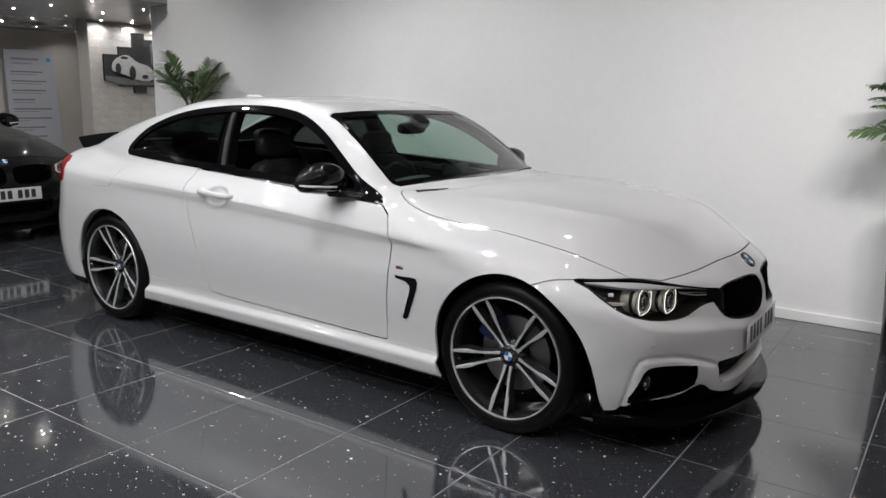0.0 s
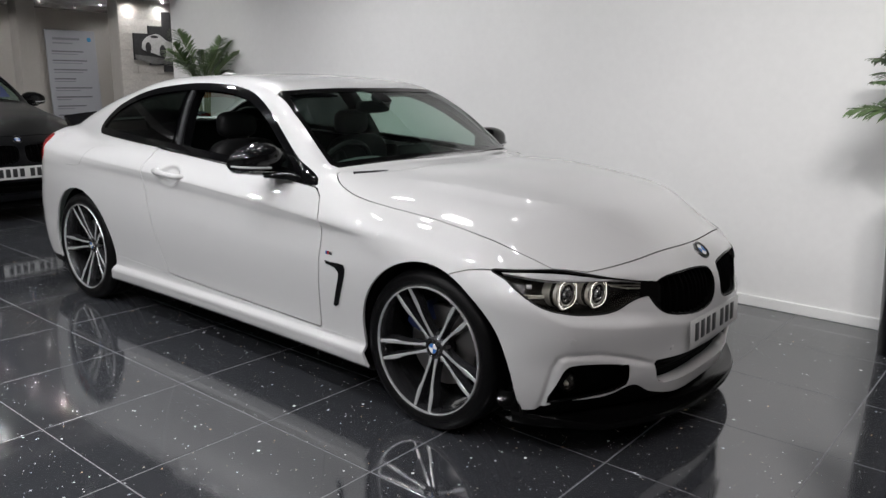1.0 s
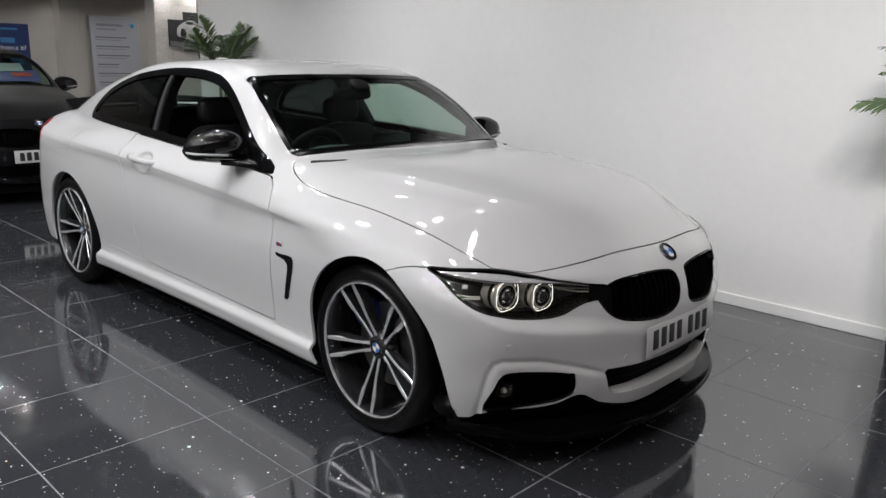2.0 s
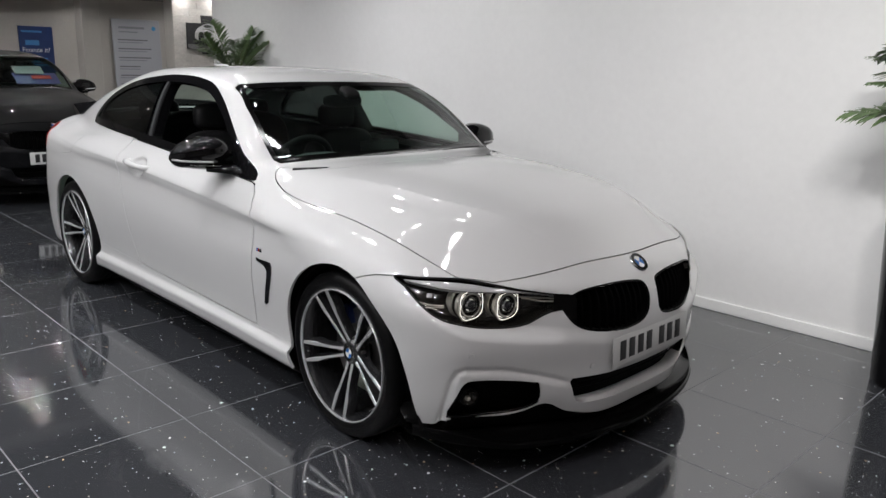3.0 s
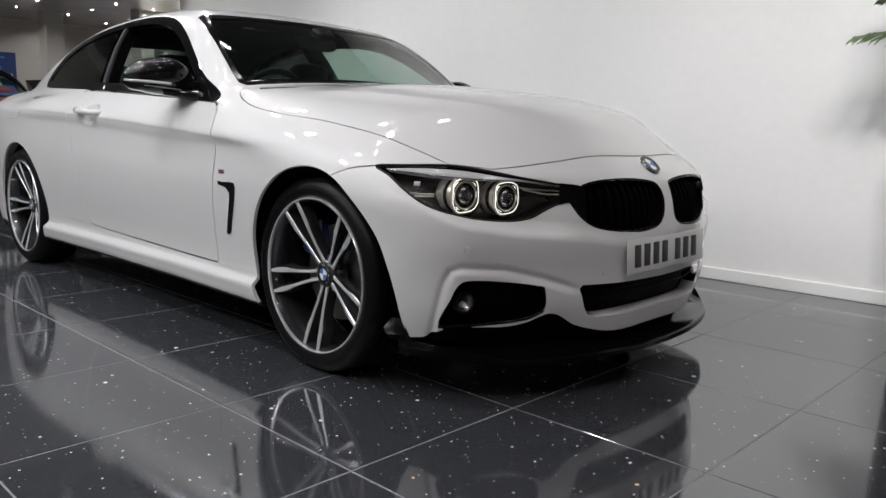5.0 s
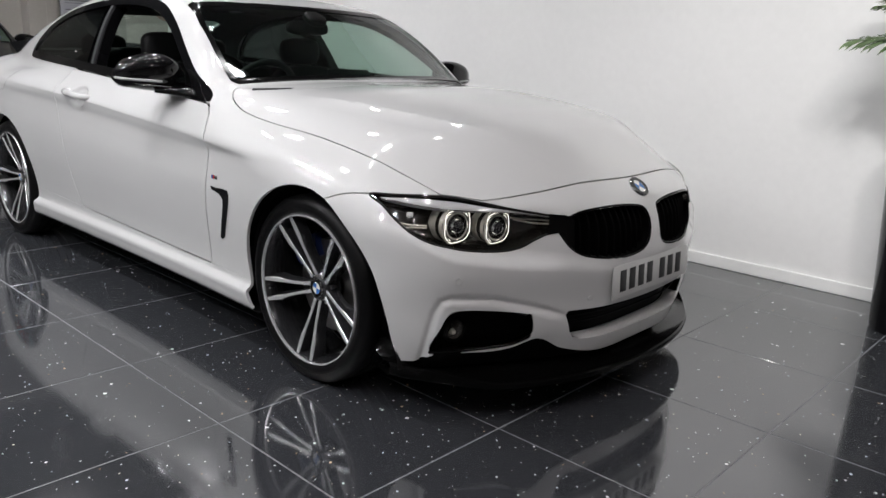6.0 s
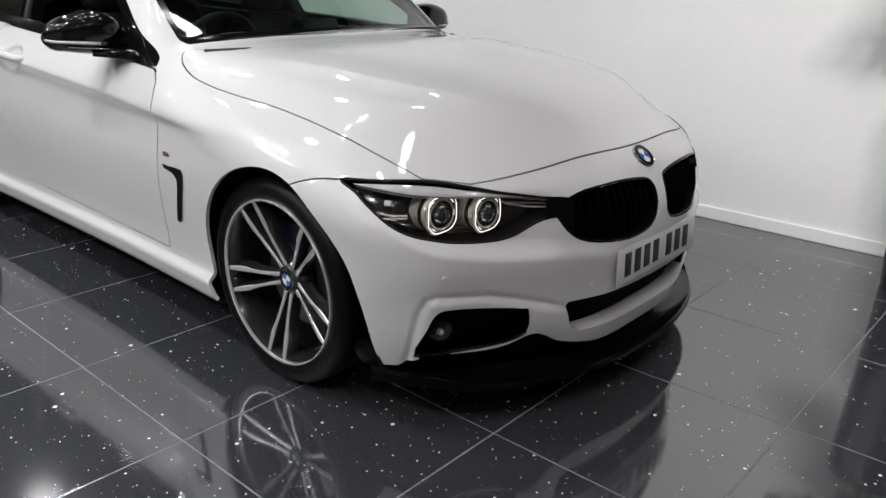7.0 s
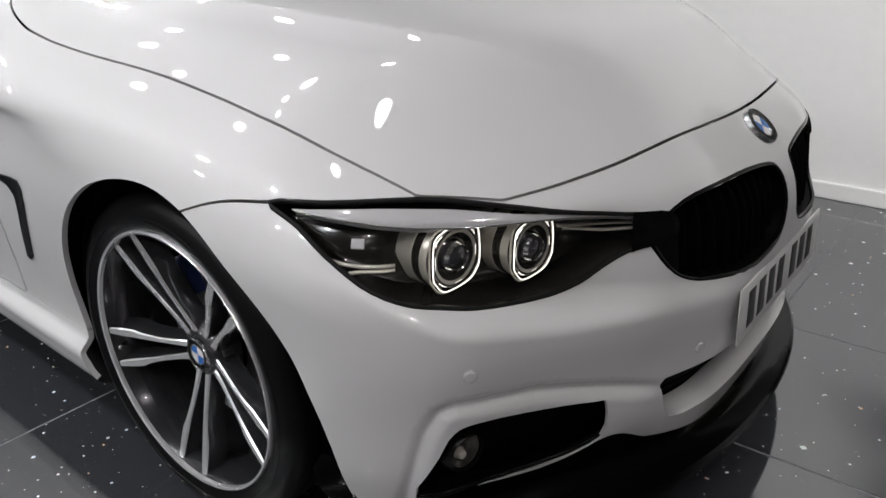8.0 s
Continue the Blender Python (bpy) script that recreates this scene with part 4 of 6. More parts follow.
def wheel_parts(parent, m, outer):
    """A wheel about its local z axis (out of the car): tyre, rim, five twin spokes, brake."""
    wheel = part("wheel", lathe([(0.252, -0.19), (0.247, -0.12), (0.244, -0.05), (0.252, -0.012), (0.2590, 0.004), (0.2585, -0.03), (0.256, -0.12), (0.257, -0.19)], 72), ALLOY_GREY, parent, "dark grey and machined alloy wheel with twin spokes", m=m)
    part("rim_lip", lathe([(0.2585, 0.003), (0.2595, 0.0105), (0.2640, 0.0125), (0.2665, 0.009), (0.2668, 0.0)], 96), MACHINED, wheel, "bright machined rim edge")
    tyre = [(0.262, -0.205), (0.272, -0.218), (0.295, -0.222), (0.318, -0.212), (0.3290, -0.196)]
    for g in (-0.165, -0.125, -0.085, -0.045):
        tyre += [(0.3325, g - 0.006), (0.3255, g - 0.005), (0.3255, g + 0.005), (0.3330, g + 0.006)]
    tyre += [(0.3300, -0.012), (0.3225, 0.002), (0.305, 0.012), (0.295, 0.0140), (0.2945, 0.0150), (0.288, 0.0150), (0.2875, 0.0138), (0.276, 0.011), (0.268, 0.006), (0.263, -0.004)]
    part("tyre", lathe(tyre, 96), RUBBER, wheel, "low-profile black tyre")
    for k in range(5):
        for s in (1, -1):
            bm = bmesh.new()
            rows = []
            for r, off, w, h in ((0.036, 0.0130, 0.0105, -0.046), (0.075, 0.0155, 0.0080, -0.038), (0.120, 0.0205, 0.0072, -0.027), (0.158, 0.0265, 0.0082, -0.018), (0.184, 0.0320, 0.0122, -0.012), (0.215, 0.0350, 0.0118, -0.006), (0.242, 0.0370, 0.0098, -0.001), (0.2580, 0.0385, 0.0085, 0.002)):
                o = s * off
                rows.append([bm.verts.new((r, o + d, h + e)) for d, e in ((-w * 1.6, -0.040), (-w * 0.80, -0.003), (-w * 0.56, 0.0), (w * 0.56, 0.0), (w * 0.80, -0.003), (w * 1.6, -0.040))])
            for a, b in zip(rows, rows[1:]):
                for i in range(5):
                    f = bm.faces.new((a[i], b[i], b[i + 1], a[i + 1]))
                    f.material_index = 1 if i in (1, 2, 3) else 0
            bmesh.ops.recalc_face_normals(bm, faces=bm.faces)
            part("spoke", sharp(bm, 25), [ALLOY_GREY, MACHINED], wheel, m=pose(0, 0, 0, 0, 0, 72 * k + 90))
    part("hub", lathe([(0.0, -0.044), (0.035, -0.044), (0.039, -0.040), (0.046, -0.044), (0.058, -0.060), (0.070, -0.090)], 48), ALLOY_GREY, wheel)
    emblem(wheel, pose(0, 0, -0.042), 0.033)
    for k in range(5):
        part("wheel_bolt", lathe([(0.0, -0.022), (0.007, -0.022), (0.0085, -0.026), (0.0085, -0.040)], 6), DISC_STEEL, wheel, m=pose(0.057 * math.cos(radians(72 * k + 54)), 0.057 * math.sin(radians(72 * k + 54)), -0.034))
    part("valve", tube([(0.244, 0.012, -0.02), (0.228, 0.014, 0.004)], 0.0042, 8), CHROME, wheel, m=pose(0, 0, 0, 0, 0, 14))
    part("brake_disc", lathe([(0.07, -0.10), (0.165, -0.10), (0.168, -0.104), (0.168, -0.126), (0.07, -0.126)], 48), DISC_STEEL, wheel)
    bm = bmesh.new()
    ring = [[bm.verts.new((r * math.cos(radians(a)), r * math.sin(radians(a)), z)) for r, z in ((0.110, -0.135), (0.110, -0.078), (0.150, -0.070), (0.192, -0.080), (0.192, -0.135))] for a in range(0, 50, 7)]
    for a, b in zip(ring, ring[1:]):
        for i in range(4):
            bm.faces.new((a[i], b[i], b[i + 1], a[i + 1]))
    for end in (ring[0], ring[-1][::-1]):
        bm.faces.new(end)
    bmesh.ops.recalc_face_normals(bm, faces=bm.faces)
    part("brake_caliper", sharp(bm), BLUE_PAINT, wheel, "blue painted brake caliper", m=pose(0, 0, 0, 0, 0, -65 if outer > 0 else 155))
    return wheel


MIRROR_TOP = curve((0.775, 1.04), (0.7941, 1.066), (0.8323, 1.09), (0.8857, 1.098), (0.9468, 1.088), (0.9927, 1.07), (1.0232, 1.046), (1.04, 1.018))
MIRROR_FOOT = curve((0.775, 0.96), (0.8094, 0.944), (0.8857, 0.945), (0.9774, 0.958), (1.0232, 0.97), (1.04, 0.988))
MIRROR_DEEP = curve((0.775, 0.075), (0.8323, 0.1), (0.9086, 0.104), (0.985, 0.085), (1.0232, 0.055), (1.04, 0.02))
MIRROR_MID = curve((0.775, 0.385), (0.9086, 0.378), (1.04, 0.372))


def mirror_cap():
    """The shell of a door mirror: flat at the back, bulging ahead, arched above, nearly flat below."""
    bm = bmesh.new()
    rows = []
    for y in np.linspace(0.775, 1.040, 26):
        top, foot, deep, mid = float(MIRROR_TOP(y)), float(MIRROR_FOOT(y)), float(MIRROR_DEEP(y)), float(MIRROR_MID(y))
        row = [bm.verts.new((mid - 0.012, y, foot + 0.010)), bm.verts.new((mid, y, foot))]
        for k in range(1, 14):
            a = math.pi * k / 14 - math.pi / 2
            row.append(bm.verts.new((mid + deep * math.cos(a) ** 0.62, y, (top + foot) / 2 + (top - foot) / 2 * math.copysign(abs(math.sin(a)) ** 0.72, a))))
        row += [bm.verts.new((mid, y, top)), bm.verts.new((mid - 0.012, y, top - 0.008))]
        rows.append(row)
    for a, b in zip(rows, rows[1:]):
        for i in range(len(a)):
            j = (i + 1) % len(a)
            bm.faces.new((a[i], b[i], b[j], a[j]))
    bm.faces.new(rows[0])
    bm.faces.new(rows[-1][::-1])
    bmesh.ops.recalc_face_normals(bm, faces=bm.faces)
    return sharp(bm, 50)


def seat(parent, x, y, label):
    s = part("seat", pillow((0.52, 0.52, 0.20), (x, y, 0.50), 0.45), LEATHER, parent, label)
    part("backrest", pillow((0.16, 0.48, 0.60), (x - 0.27, y, 0.74), 0.5, turn=None), LEATHER, s)
    part("headrest", pillow((0.10, 0.25, 0.15), (x - 0.33, y, 1.115), 0.6), LEATHER, s)
    for d in (-0.07, 0.07):
        part("headrest_post", tube([(x - 0.32, y + d, 0.98), (x - 0.33, y + d, 1.08)], 0.006), CHROME, s)
    for d in (-0.24, 0.24):
        part("bolster", pillow((0.17, 0.10, 0.50), (x - 0.22, y + d, 0.72), 0.55), LEATHER, s)
    return s


def build_coupe(name, label, paint, at, near=True):
    """The two-door coupe on its wheels; near adds what only a close look shows."""
    car = thing(name, label, "car", at=at)
    panel("body_shell", "body_shell", paint, car)
    panel("inner_liner", "headliner", LINER, car, "grey cloth lining", depth=0, shift=0.022)
    panel("bonnet", "bonnet", paint, car)
    bumper = panel("front_bumper", "front_bumper", paint, car, depth=0.007)
    panel("lower_valance", "lower_valance", DEEP_BLACK, bumper, "matt black valance", depth=0, shift=0.012)
    panel("underbody", "underbody", MATT_BLACK, car, depth=0)
    panel("windscreen", "windscreen", SCREEN_GLASS, car, "greenish tinted windscreen", depth=0, shift=0.003)
    panel("screen_border", "screen_border", SATIN_BLACK, car, "black windscreen edge band", depth=0, shift=0.0)
    panel("rear_screen", "rear_screen", SCREEN_GLASS, car, depth=0, shift=0.003)
    doors = {}
    for side in (1, -1):
        flip = Matrix.Diagonal((1, side, 1, 1))
        panel("front_wing", "front_wing", paint, car, side=side)
        door = doors[side] = panel("door_skin", "door", paint, car, side=side)
        panel("sill", "sill", paint, car, side=side)
        panel("window_trim", "window_trim", GLOSS_BLACK, car, "gloss black window surround", side, 0.02, -0.002)
        panel("b_pillar", "b_pillar", GLOSS_BLACK, car, "gloss black pillar", side, 0.05, 0.010)
        panel("frame_edge", "frame_edge", SEAL, car, "grey rubber seal on the pillar", side, 0.012, 0.001)
        panel("mirror_corner", "mirror_corner", GLOSS_BLACK, door, "gloss black mirror base", side, 0.01, -0.001)
        panel("quarter_glass", "quarter_glass", DARK_GLASS, car, "tinted rear side window", side, 0, 0.004)
        if side > 0 or not near:
            panel("door_glass", "door_glass", SCREEN_GLASS, door, "tinted window", side, 0, 0.006)
        panel("tail_lamp", "tail_lamp", TAIL_RED, car, "red rear lamp", side, 0.01, -0.002)
        # wheel arch liner
        for x in (1.405, -1.405):
            bm = bmesh.new()
            reach = [float(FRONT_ARCH(a)) if x > 0 else ARCH for a in range(-20, 201, 4)]
            rings = [[bm.verts.new((x + (r + grow) * math.cos(radians(a)), y * side, 0.342 + (r + grow) * math.sin(radians(a)))) for a, r in zip(range(-20, 201, 4), reach)] for grow, y in ((0.004, 0.852), (0.014, 0.80), (0.012, 0.58), (-0.31, 0.57))]
            for a, b in zip(rings, rings[1:]):
                for i in range(len(a) - 1):
                    bm.faces.new((a[i], a[i + 1], b[i + 1], b[i]))
            part("arch_liner", bm, MATT_BLACK, car, "black wheel arch lining")
            turn = pose(x, side * (0.862 if x > 0 else 0.878), 0.3325, -90 * side, 0, 0)
            spin = -5.4 if x > 0 else -14.7
            wheel_parts(car, turn @ pose(0, 0, 0, 0, 0, (180 if side < 0 else 0) + spin), x)
        # door handle, mirror, lamps
        handle = part("door_handle", tube([(-0.528, 0.846, 0.884), (-0.518, 0.886, 0.884), (-0.46, 0.898, 0.882), (-0.38, 0.900, 0.877), (-0.31, 0.893, 0.873), (-0.275, 0.864, 0.871)], 0.0215, 14, flat=0.9, taper=lambda v: 1.0 - 0.35 * v), paint, door)
        handle.matrix_basis = flip
        mirror = part("mirror", mirror_cap(), GLOSS_BLACK, door, "gloss black door mirror", m=flip)
        part("mirror_arm", tube([(0.44, 0.90, 0.962), (0.47, 0.84, 0.955), (0.52, 0.79, 0.948), (0.575, 0.745, 0.938)], 0.045, 12, flat=0.40), GLOSS_BLACK, mirror)
        part("indicator_strip", tube([(MIRROR_MID(y) + 0.004 + MIRROR_DEEP(y) * 0.985, y, 0.992 + 0.06 * (y - 0.95)) for y in np.linspace(0.89, 1.026, 12)] + [(0.395, 1.039, 0.999)], 0.0052, 8), LAMP_BRIGHT, mirror, "clear indicator strip")
        part("mirror_seam", tube([(MIRROR_MID(y) + 0.001 + MIRROR_DEEP(y) * 0.99, y, 0.975 + 0.08 * (y - 0.95)) for y in np.linspace(0.80, 0.99, 10)], 0.0016, 6), CHROME, mirror)
        part("mirror_glass", prism([(y, z) for y, z in rounded([(0.805, 0.985), (0.825, 1.060), (0.89, 1.072), (0.98, 1.058), (1.022, 1.02), (1.02, 0.992), (0.95, 0.972), (0.84, 0.965)], 3)], 0.003), CHROME, mirror, "mirror glass facing back", m=Matrix(((0, 0, -1, 0.366), (1, 0, 0, 0), (0, 1, 0, 0), (0, 0, 0, 1))))
        headlamp(car, side)
        fog_area(bumper, side)
        kidney(bumper, side)
        gill(car, side)
    splitter(car)
    intake(bumper)
    # badge on the nose
    spot, n = lay([(0.0, 0.719)], "front")
    q = Vector(n[0]).to_track_quat("Z", "Y").to_matrix().to_4x4()
    emblem(bumper, Matrix.Translation(Vector(spot[0]) + 0.003 * Vector(n[0])) @ q @ pose(0, 0, 0, 0, 0, 45), 0.041)
    # number plate with plain bars
    plate = part("number_plate", box((0.004, 0.52, 0.112), (0, 0, 0), 0.0015), PLATE_WHITE, bumper, "white number plate with black bars", m=pose(2.2385, 0, 0.437, 0, -3, 0))
    for k in range(7):
        part("plate_bar", box((0.002, 0.040, 0.074), (0.0018, -0.197 + 0.059 * k + (0.030 if k > 3 else 0), 0.0), 0.001), INK, plate)
    for y, z in ((0.763, 0.486), (0.325, 0.395)):
        for s in (1, -1):
            spot, n = lay([(y, z)], "front")
            q = Vector(n[0]).to_track_quat("Z", "Y").to_matrix().to_4x4()
            part("parking_sensor", lathe([(0.0, 0.0025), (0.0085, 0.0025), (0.0098, 0.0012), (0.0102, -0.003), (0.0125, -0.002), (0.0125, 0.0006)], 20), paint, bumper, m=Matrix.Diagonal((1, s, 1, 1)) @ Matrix.Translation(Vector(spot[0])) @ q)
    interior(car)
    # boot lip spoiler, roof aerial, fuel flap
    bm = bmesh.new()
    rows = []
    for y in np.linspace(-0.57, 0.57, 25):
        top = 1.125 - 0.09 * abs(y) ** 2
        x = -2.29 + 0.28 * abs(y) ** 2.4
        rows.append([bm.verts.new(p) for p in ((x + 0.15, y, top - 0.075), (x + 0.06, y, top - 0.028), (x, y, top), (x - 0.006, y, top - 0.008), (x + 0.02, y, top - 0.045), (x + 0.06, y, top - 0.085))])
    for a, b in zip(rows, rows[1:]):
        for i in range(6):
            bm.faces.new((a[i], b[i], b[(i + 1) % 6], a[(i + 1) % 6]))
    bm.faces.new(rows[0]), bm.faces.new(rows[-1][::-1])
    bmesh.ops.recalc_face_normals(bm, faces=bm.faces)
    part("boot_spoiler", sharp(bm, 50), GLOSS_BLACK, car, "gloss black boot lip spoiler")
    part("roof_aerial", pillow((0.17, 0.045, 0.060), (-1.06, 0, 1.378), 0.85, 12), paint, car)
    if near:
        flap = rounded([(-1.60, 0.985), (-1.36, 0.985), (-1.325, 0.95), (-1.345, 0.87), (-1.385, 0.845), (-1.58, 0.84), (-1.615, 0.88), (-1.62, 0.95)], 4)
        q, n = lay(flap, "side")
        q = q * np.array((1, -1, 1)) + n * np.array((1, -1, 1)) * 0.0003
        part("fuel_flap_seam", tube(q[8:20], 0.0007, 5), SEAL, car, "thin round-cornered flap joint")
    return car


def headlamp(car, side):
    flip = Matrix.Diagonal((1, side, 1, 1))
    V, N, T = PANELS["lamp_cover"][0]
    lamp = panel("lamp_cover", "headlamp", CLEAR_COVER, car, "clear headlamp with two lit rings", side, 0, -0.001)
    lamp.visible_shadow = False
    # bowl behind the cover: the same outline pushed back, with its side wall
    back = np.array((-0.075, -0.045, 0.0))
    bowl_V, _, bowl_T = panel_bmesh_data((V, N, T), False, 1, 0.0)
    inner = bowl_V + back
    count = {}
    for t in T.tolist():
        for a, b in ((t[0], t[1]), (t[1], t[2]), (t[2], t[0])):
            key = (min(a, b), max(a, b))
            count[key] = None if key in count else (a, b)
    rim = [e for e in count.values() if e is not None]
    n = len(inner)
    bm = bmesh.new()
    vs = [bm.verts.new(p) for p in np.concatenate([inner, bowl_V - N * 0.002])]
    for t in bowl_T.tolist():
        bm.faces.new([vs[i] for i in t])
    for a, b in rim:
        try:
            bm.faces.new((vs[b + n], vs[a + n], vs[a], vs[b]))
        except ValueError:
            pass
    for v in [v for v in bm.verts if not v.link_faces]:
        bm.verts.remove(v)
    part("lamp_bowl", bm, LAMP_BLACK, lamp, "black lamp housing", m=flip)
    # black rim seal round the cover
    q, nn = lay(HEADLAMP, "corner")
    part("lamp_seal", tube(q - nn * 0.002, 0.0042, 6, True), MATT_BLACK, lamp, m=flip)
    # bright brow along the top, and the outer marker strips
    upper = rounded([(-0.635, 0.7140), (-0.707, 0.7175), (-0.781, 0.7180), (-0.871, 0.7125), (-0.956, 0.7005), (-1.044, 0.6865), (-1.19, 0.6645)], 4, False)
    lower = rounded([(-0.640, 0.7105), (-0.707, 0.705), (-0.781, 0.698), (-0.871, 0.690), (-0.956, 0.6845), (-1.044, 0.6785), (-1.19, 0.6590)], 4, False)
    (qa, na), (qb, nb) = lay(upper, "corner"), lay(lower, "corner")
    bm = bmesh.new()
    rows = [[bm.verts.new(p) for p in (a - m * 0.006, 0.5 * (a + b) - m * 0.0045, b - k * 0.005, b - k * 0.016)] for a, m, b, k in zip(qa, na, qb, nb)]
    for a, b in zip(rows, rows[1:]):
        for i in range(3):
            bm.faces.new((a[i], b[i], b[i + 1], a[i + 1]))
    part("lamp_brow", bm, LAMP_BRIGHT, lamp, "bright reflector strip", m=flip)
    q, nn = lay(rounded([(-0.672, 0.664), (-0.705, 0.640), (-0.745, 0.614), (-0.80, 0.592), (-0.87, 0.5765), (-0.96, 0.567)], 5, False), "corner")
    part("rim_strip", tube(q - nn * 0.010, 0.0030, 6), CHROME, lamp, "thin chrome line", m=flip)
    part("brow_edge", tube(qb - nb * 0.0045, 0.0016, 6), CHROME, lamp, "thin chrome line", m=flip)
    for pts in ([(-0.665, 0.662), (-0.705, 0.652), (-0.785, 0.650)], [(-0.69, 0.640), (-0.72, 0.642), (-0.785, 0.643)], [(-1.06, 0.650), (-1.12, 0.640), (-1.19, 0.641)], [(-1.05, 0.655), (-1.10, 0.650), (-1.19, 0.651)]):
        q, nn = lay(rounded(pts, 5, False), "corner")
        part("lamp_strip", tube(q - nn * 0.026, 0.0042, 6, flat=0.6), LAMP_SILVER, lamp, m=flip)
    # small square reflector set in the outer corner of the housing
    q, nn = lay([(-0.727, 0.683)], "corner")
    turn = Matrix.Translation(Vector(q[0]) - Vector(nn[0]) * 0.024) @ Vector(nn[0]).to_track_quat("Z", "Y").to_matrix().to_4x4()
    part("corner_reflector", box((0.020, 0.016, 0.006), (0, 0, 0), 0.0018, 2), LAMP_BRIGHT, lamp, "small square reflector", m=flip @ turn)
    for place, size in (((1.932, 0.696, 0.635), 1.0), ((1.995, 0.579, 0.626), 0.95)):
        centre = Vector(place)
        face = Vector((1.0, 0.16, 0.02)).normalized()
        turn = Matrix.Translation(centre) @ face.to_track_quat("Z", "Y").to_matrix().to_4x4()
        r = 0.0475 * size
        unit = part("projector", lathe([(0.0, 0.012), (r * 0.30, 0.010), (r * 0.50, 0.003), (r * 0.58, -0.006), (r * 0.60, -0.03)], 32), LENS, lamp, "round projector lens", m=flip @ turn)
        part("projector_barrel", lathe([(r * 0.60, -0.004), (r * 0.66, 0.002), (r * 0.74, -0.002), (r * 0.80, 0.002), (r * 0.98, 0.005), (r * 1.07, 0.0), (r * 1.09, -0.018), (r * 1.16, -0.020), (r * 1.16, -0.055)], 36), LAMP_BLACK, unit)
        part("lens_bezel", lathe([(r * 0.40, 0.0085), (r * 0.44, 0.0105), (r * 0.52, 0.0045)], 32), CHROME, unit)
        part("ring_plate", lathe([(r * 0.80, 0.0028), (r * 0.97, 0.0045)], 36), LAMP_SILVER, unit, "silver plate between the rings")
        shape = rounded([(0.95, 0.60), (1.0, -0.40), (0.90, -0.66), (0.66, -0.95), (0.30, -1.04), (-0.50, -0.93), (-0.88, -0.62), (-1.0, -0.25), (-0.96, 0.60), (-0.70, 0.92), (0.0, 1.05), (0.70, 0.92)], 4)
        ring = [(r * 1.02 * x, r * 1.02 * y, 0.006) for x, y in shape]
        part("light_ring", tube(ring, 0.0011 * size, 8, True), RING_LIGHT, unit, "lit white ring")
        part("inner_ring", tube([(x * 0.86, y * 0.86, z - 0.003) for x, y, z in ring], 0.0009, 6, True), RING_LIGHT, unit)
        part("ring_bezel", tube([(x * 1.07, y * 1.07, z - 0.005) for x, y, z in ring], 0.0020, 6, True), LAMP_SILVER, unit)
        part("projector_shroud", lathe([(r * 1.08, -0.006), (r * 1.13, -0.010), (r * 1.15, -0.026), (r * 1.10, -0.028), (r * 1.10, -0.034), (r * 1.19, -0.036), (r * 1.21, -0.058), (r * 1.12, -0.060), (r * 1.12, -0.074)], 36), LAMP_SILVER, unit, "golden silver reflector barrel")
        # squared reflector block beside the outer face of the ring
        bm = box((0.030, r * 1.55, 0.046), (0, 0, 0), 0.004, 2)
        part("reflector_block", bm, LAMP_SILVER, unit, "pale golden reflector block", m=Matrix.Translation((-r * 1.02, -r * 0.05, -0.040)))
        for z in (-0.024, -0.036, -0.048):
            part("block_rib", box((0.032, r * 1.35, 0.0022), (0, 0, 0), 0.0008, 1), LAMP_BLACK, unit, m=Matrix.Translation((-r * 1.03, -r * 0.05, z)))
        for a in (150, 178, 206):
            part("reflector_tab", box((0.010, 0.012, 0.020), (0, 0, 0), 0.0025, 2), LAMP_BRIGHT, unit, m=pose(r * 1.20 * math.cos(radians(a)), r * 1.20 * math.sin(radians(a)), -0.022, 0, 0, a))


def fog_area(bumper, side):
    flip = Matrix.Diagonal((1, side, 1, 1))
    recess = panel("fog_recess", "fog_recess", DEEP_BLACK, bumper, "black mesh opening round the fog lamp", side, 0.0, 0.045)
    q, nn = lay([(-0.885, 0.320)], "corner")
    centre = Vector(q[0]) + Vector((-0.012, -0.012, 0.0))
    turn = Matrix.Translation(centre) @ Vector((1, 0.25, 0)).normalized().to_track_quat("Z", "Y").to_matrix().to_4x4()
    fog = part("fog_lamp", lathe([(0.0, 0.003), (0.016, 0.002), (0.025, -0.003), (0.029, -0.012)], 28), CLEAR_COVER, bumper, "round clear fog lamp", m=flip @ turn)
    fog.visible_shadow = False
    part("fog_reflector", lathe([(0.0, -0.030), (0.016, -0.022), (0.025, -0.008), (0.029, -0.006), (0.031, -0.012), (0.031, -0.04)], 28), LAMP_BLACK, fog)
    part("fog_bulb", lathe([(0.0, -0.006), (0.007, -0.009), (0.011, -0.020)], 20), LAMP_SILVER, fog, "silver bulb shield", m=pose(0.002, -0.009, 0))
    part("fog_bezel", lathe([(0.030, -0.004), (0.032, 0.002), (0.037, -0.004), (0.042, -0.03)], 28), SATIN_BLACK, fog)
    edge = [(-0.80, 0.247), (-0.92, 0.247), (-1.06, 0.256), (-1.125, 0.283)]
    q, nn = lay(rounded(edge, 6, False), "corner")
    part("fog_lower_trim", tube(q - nn * 0.004, 0.0045, 6), SATIN_BLACK, recess, m=flip)


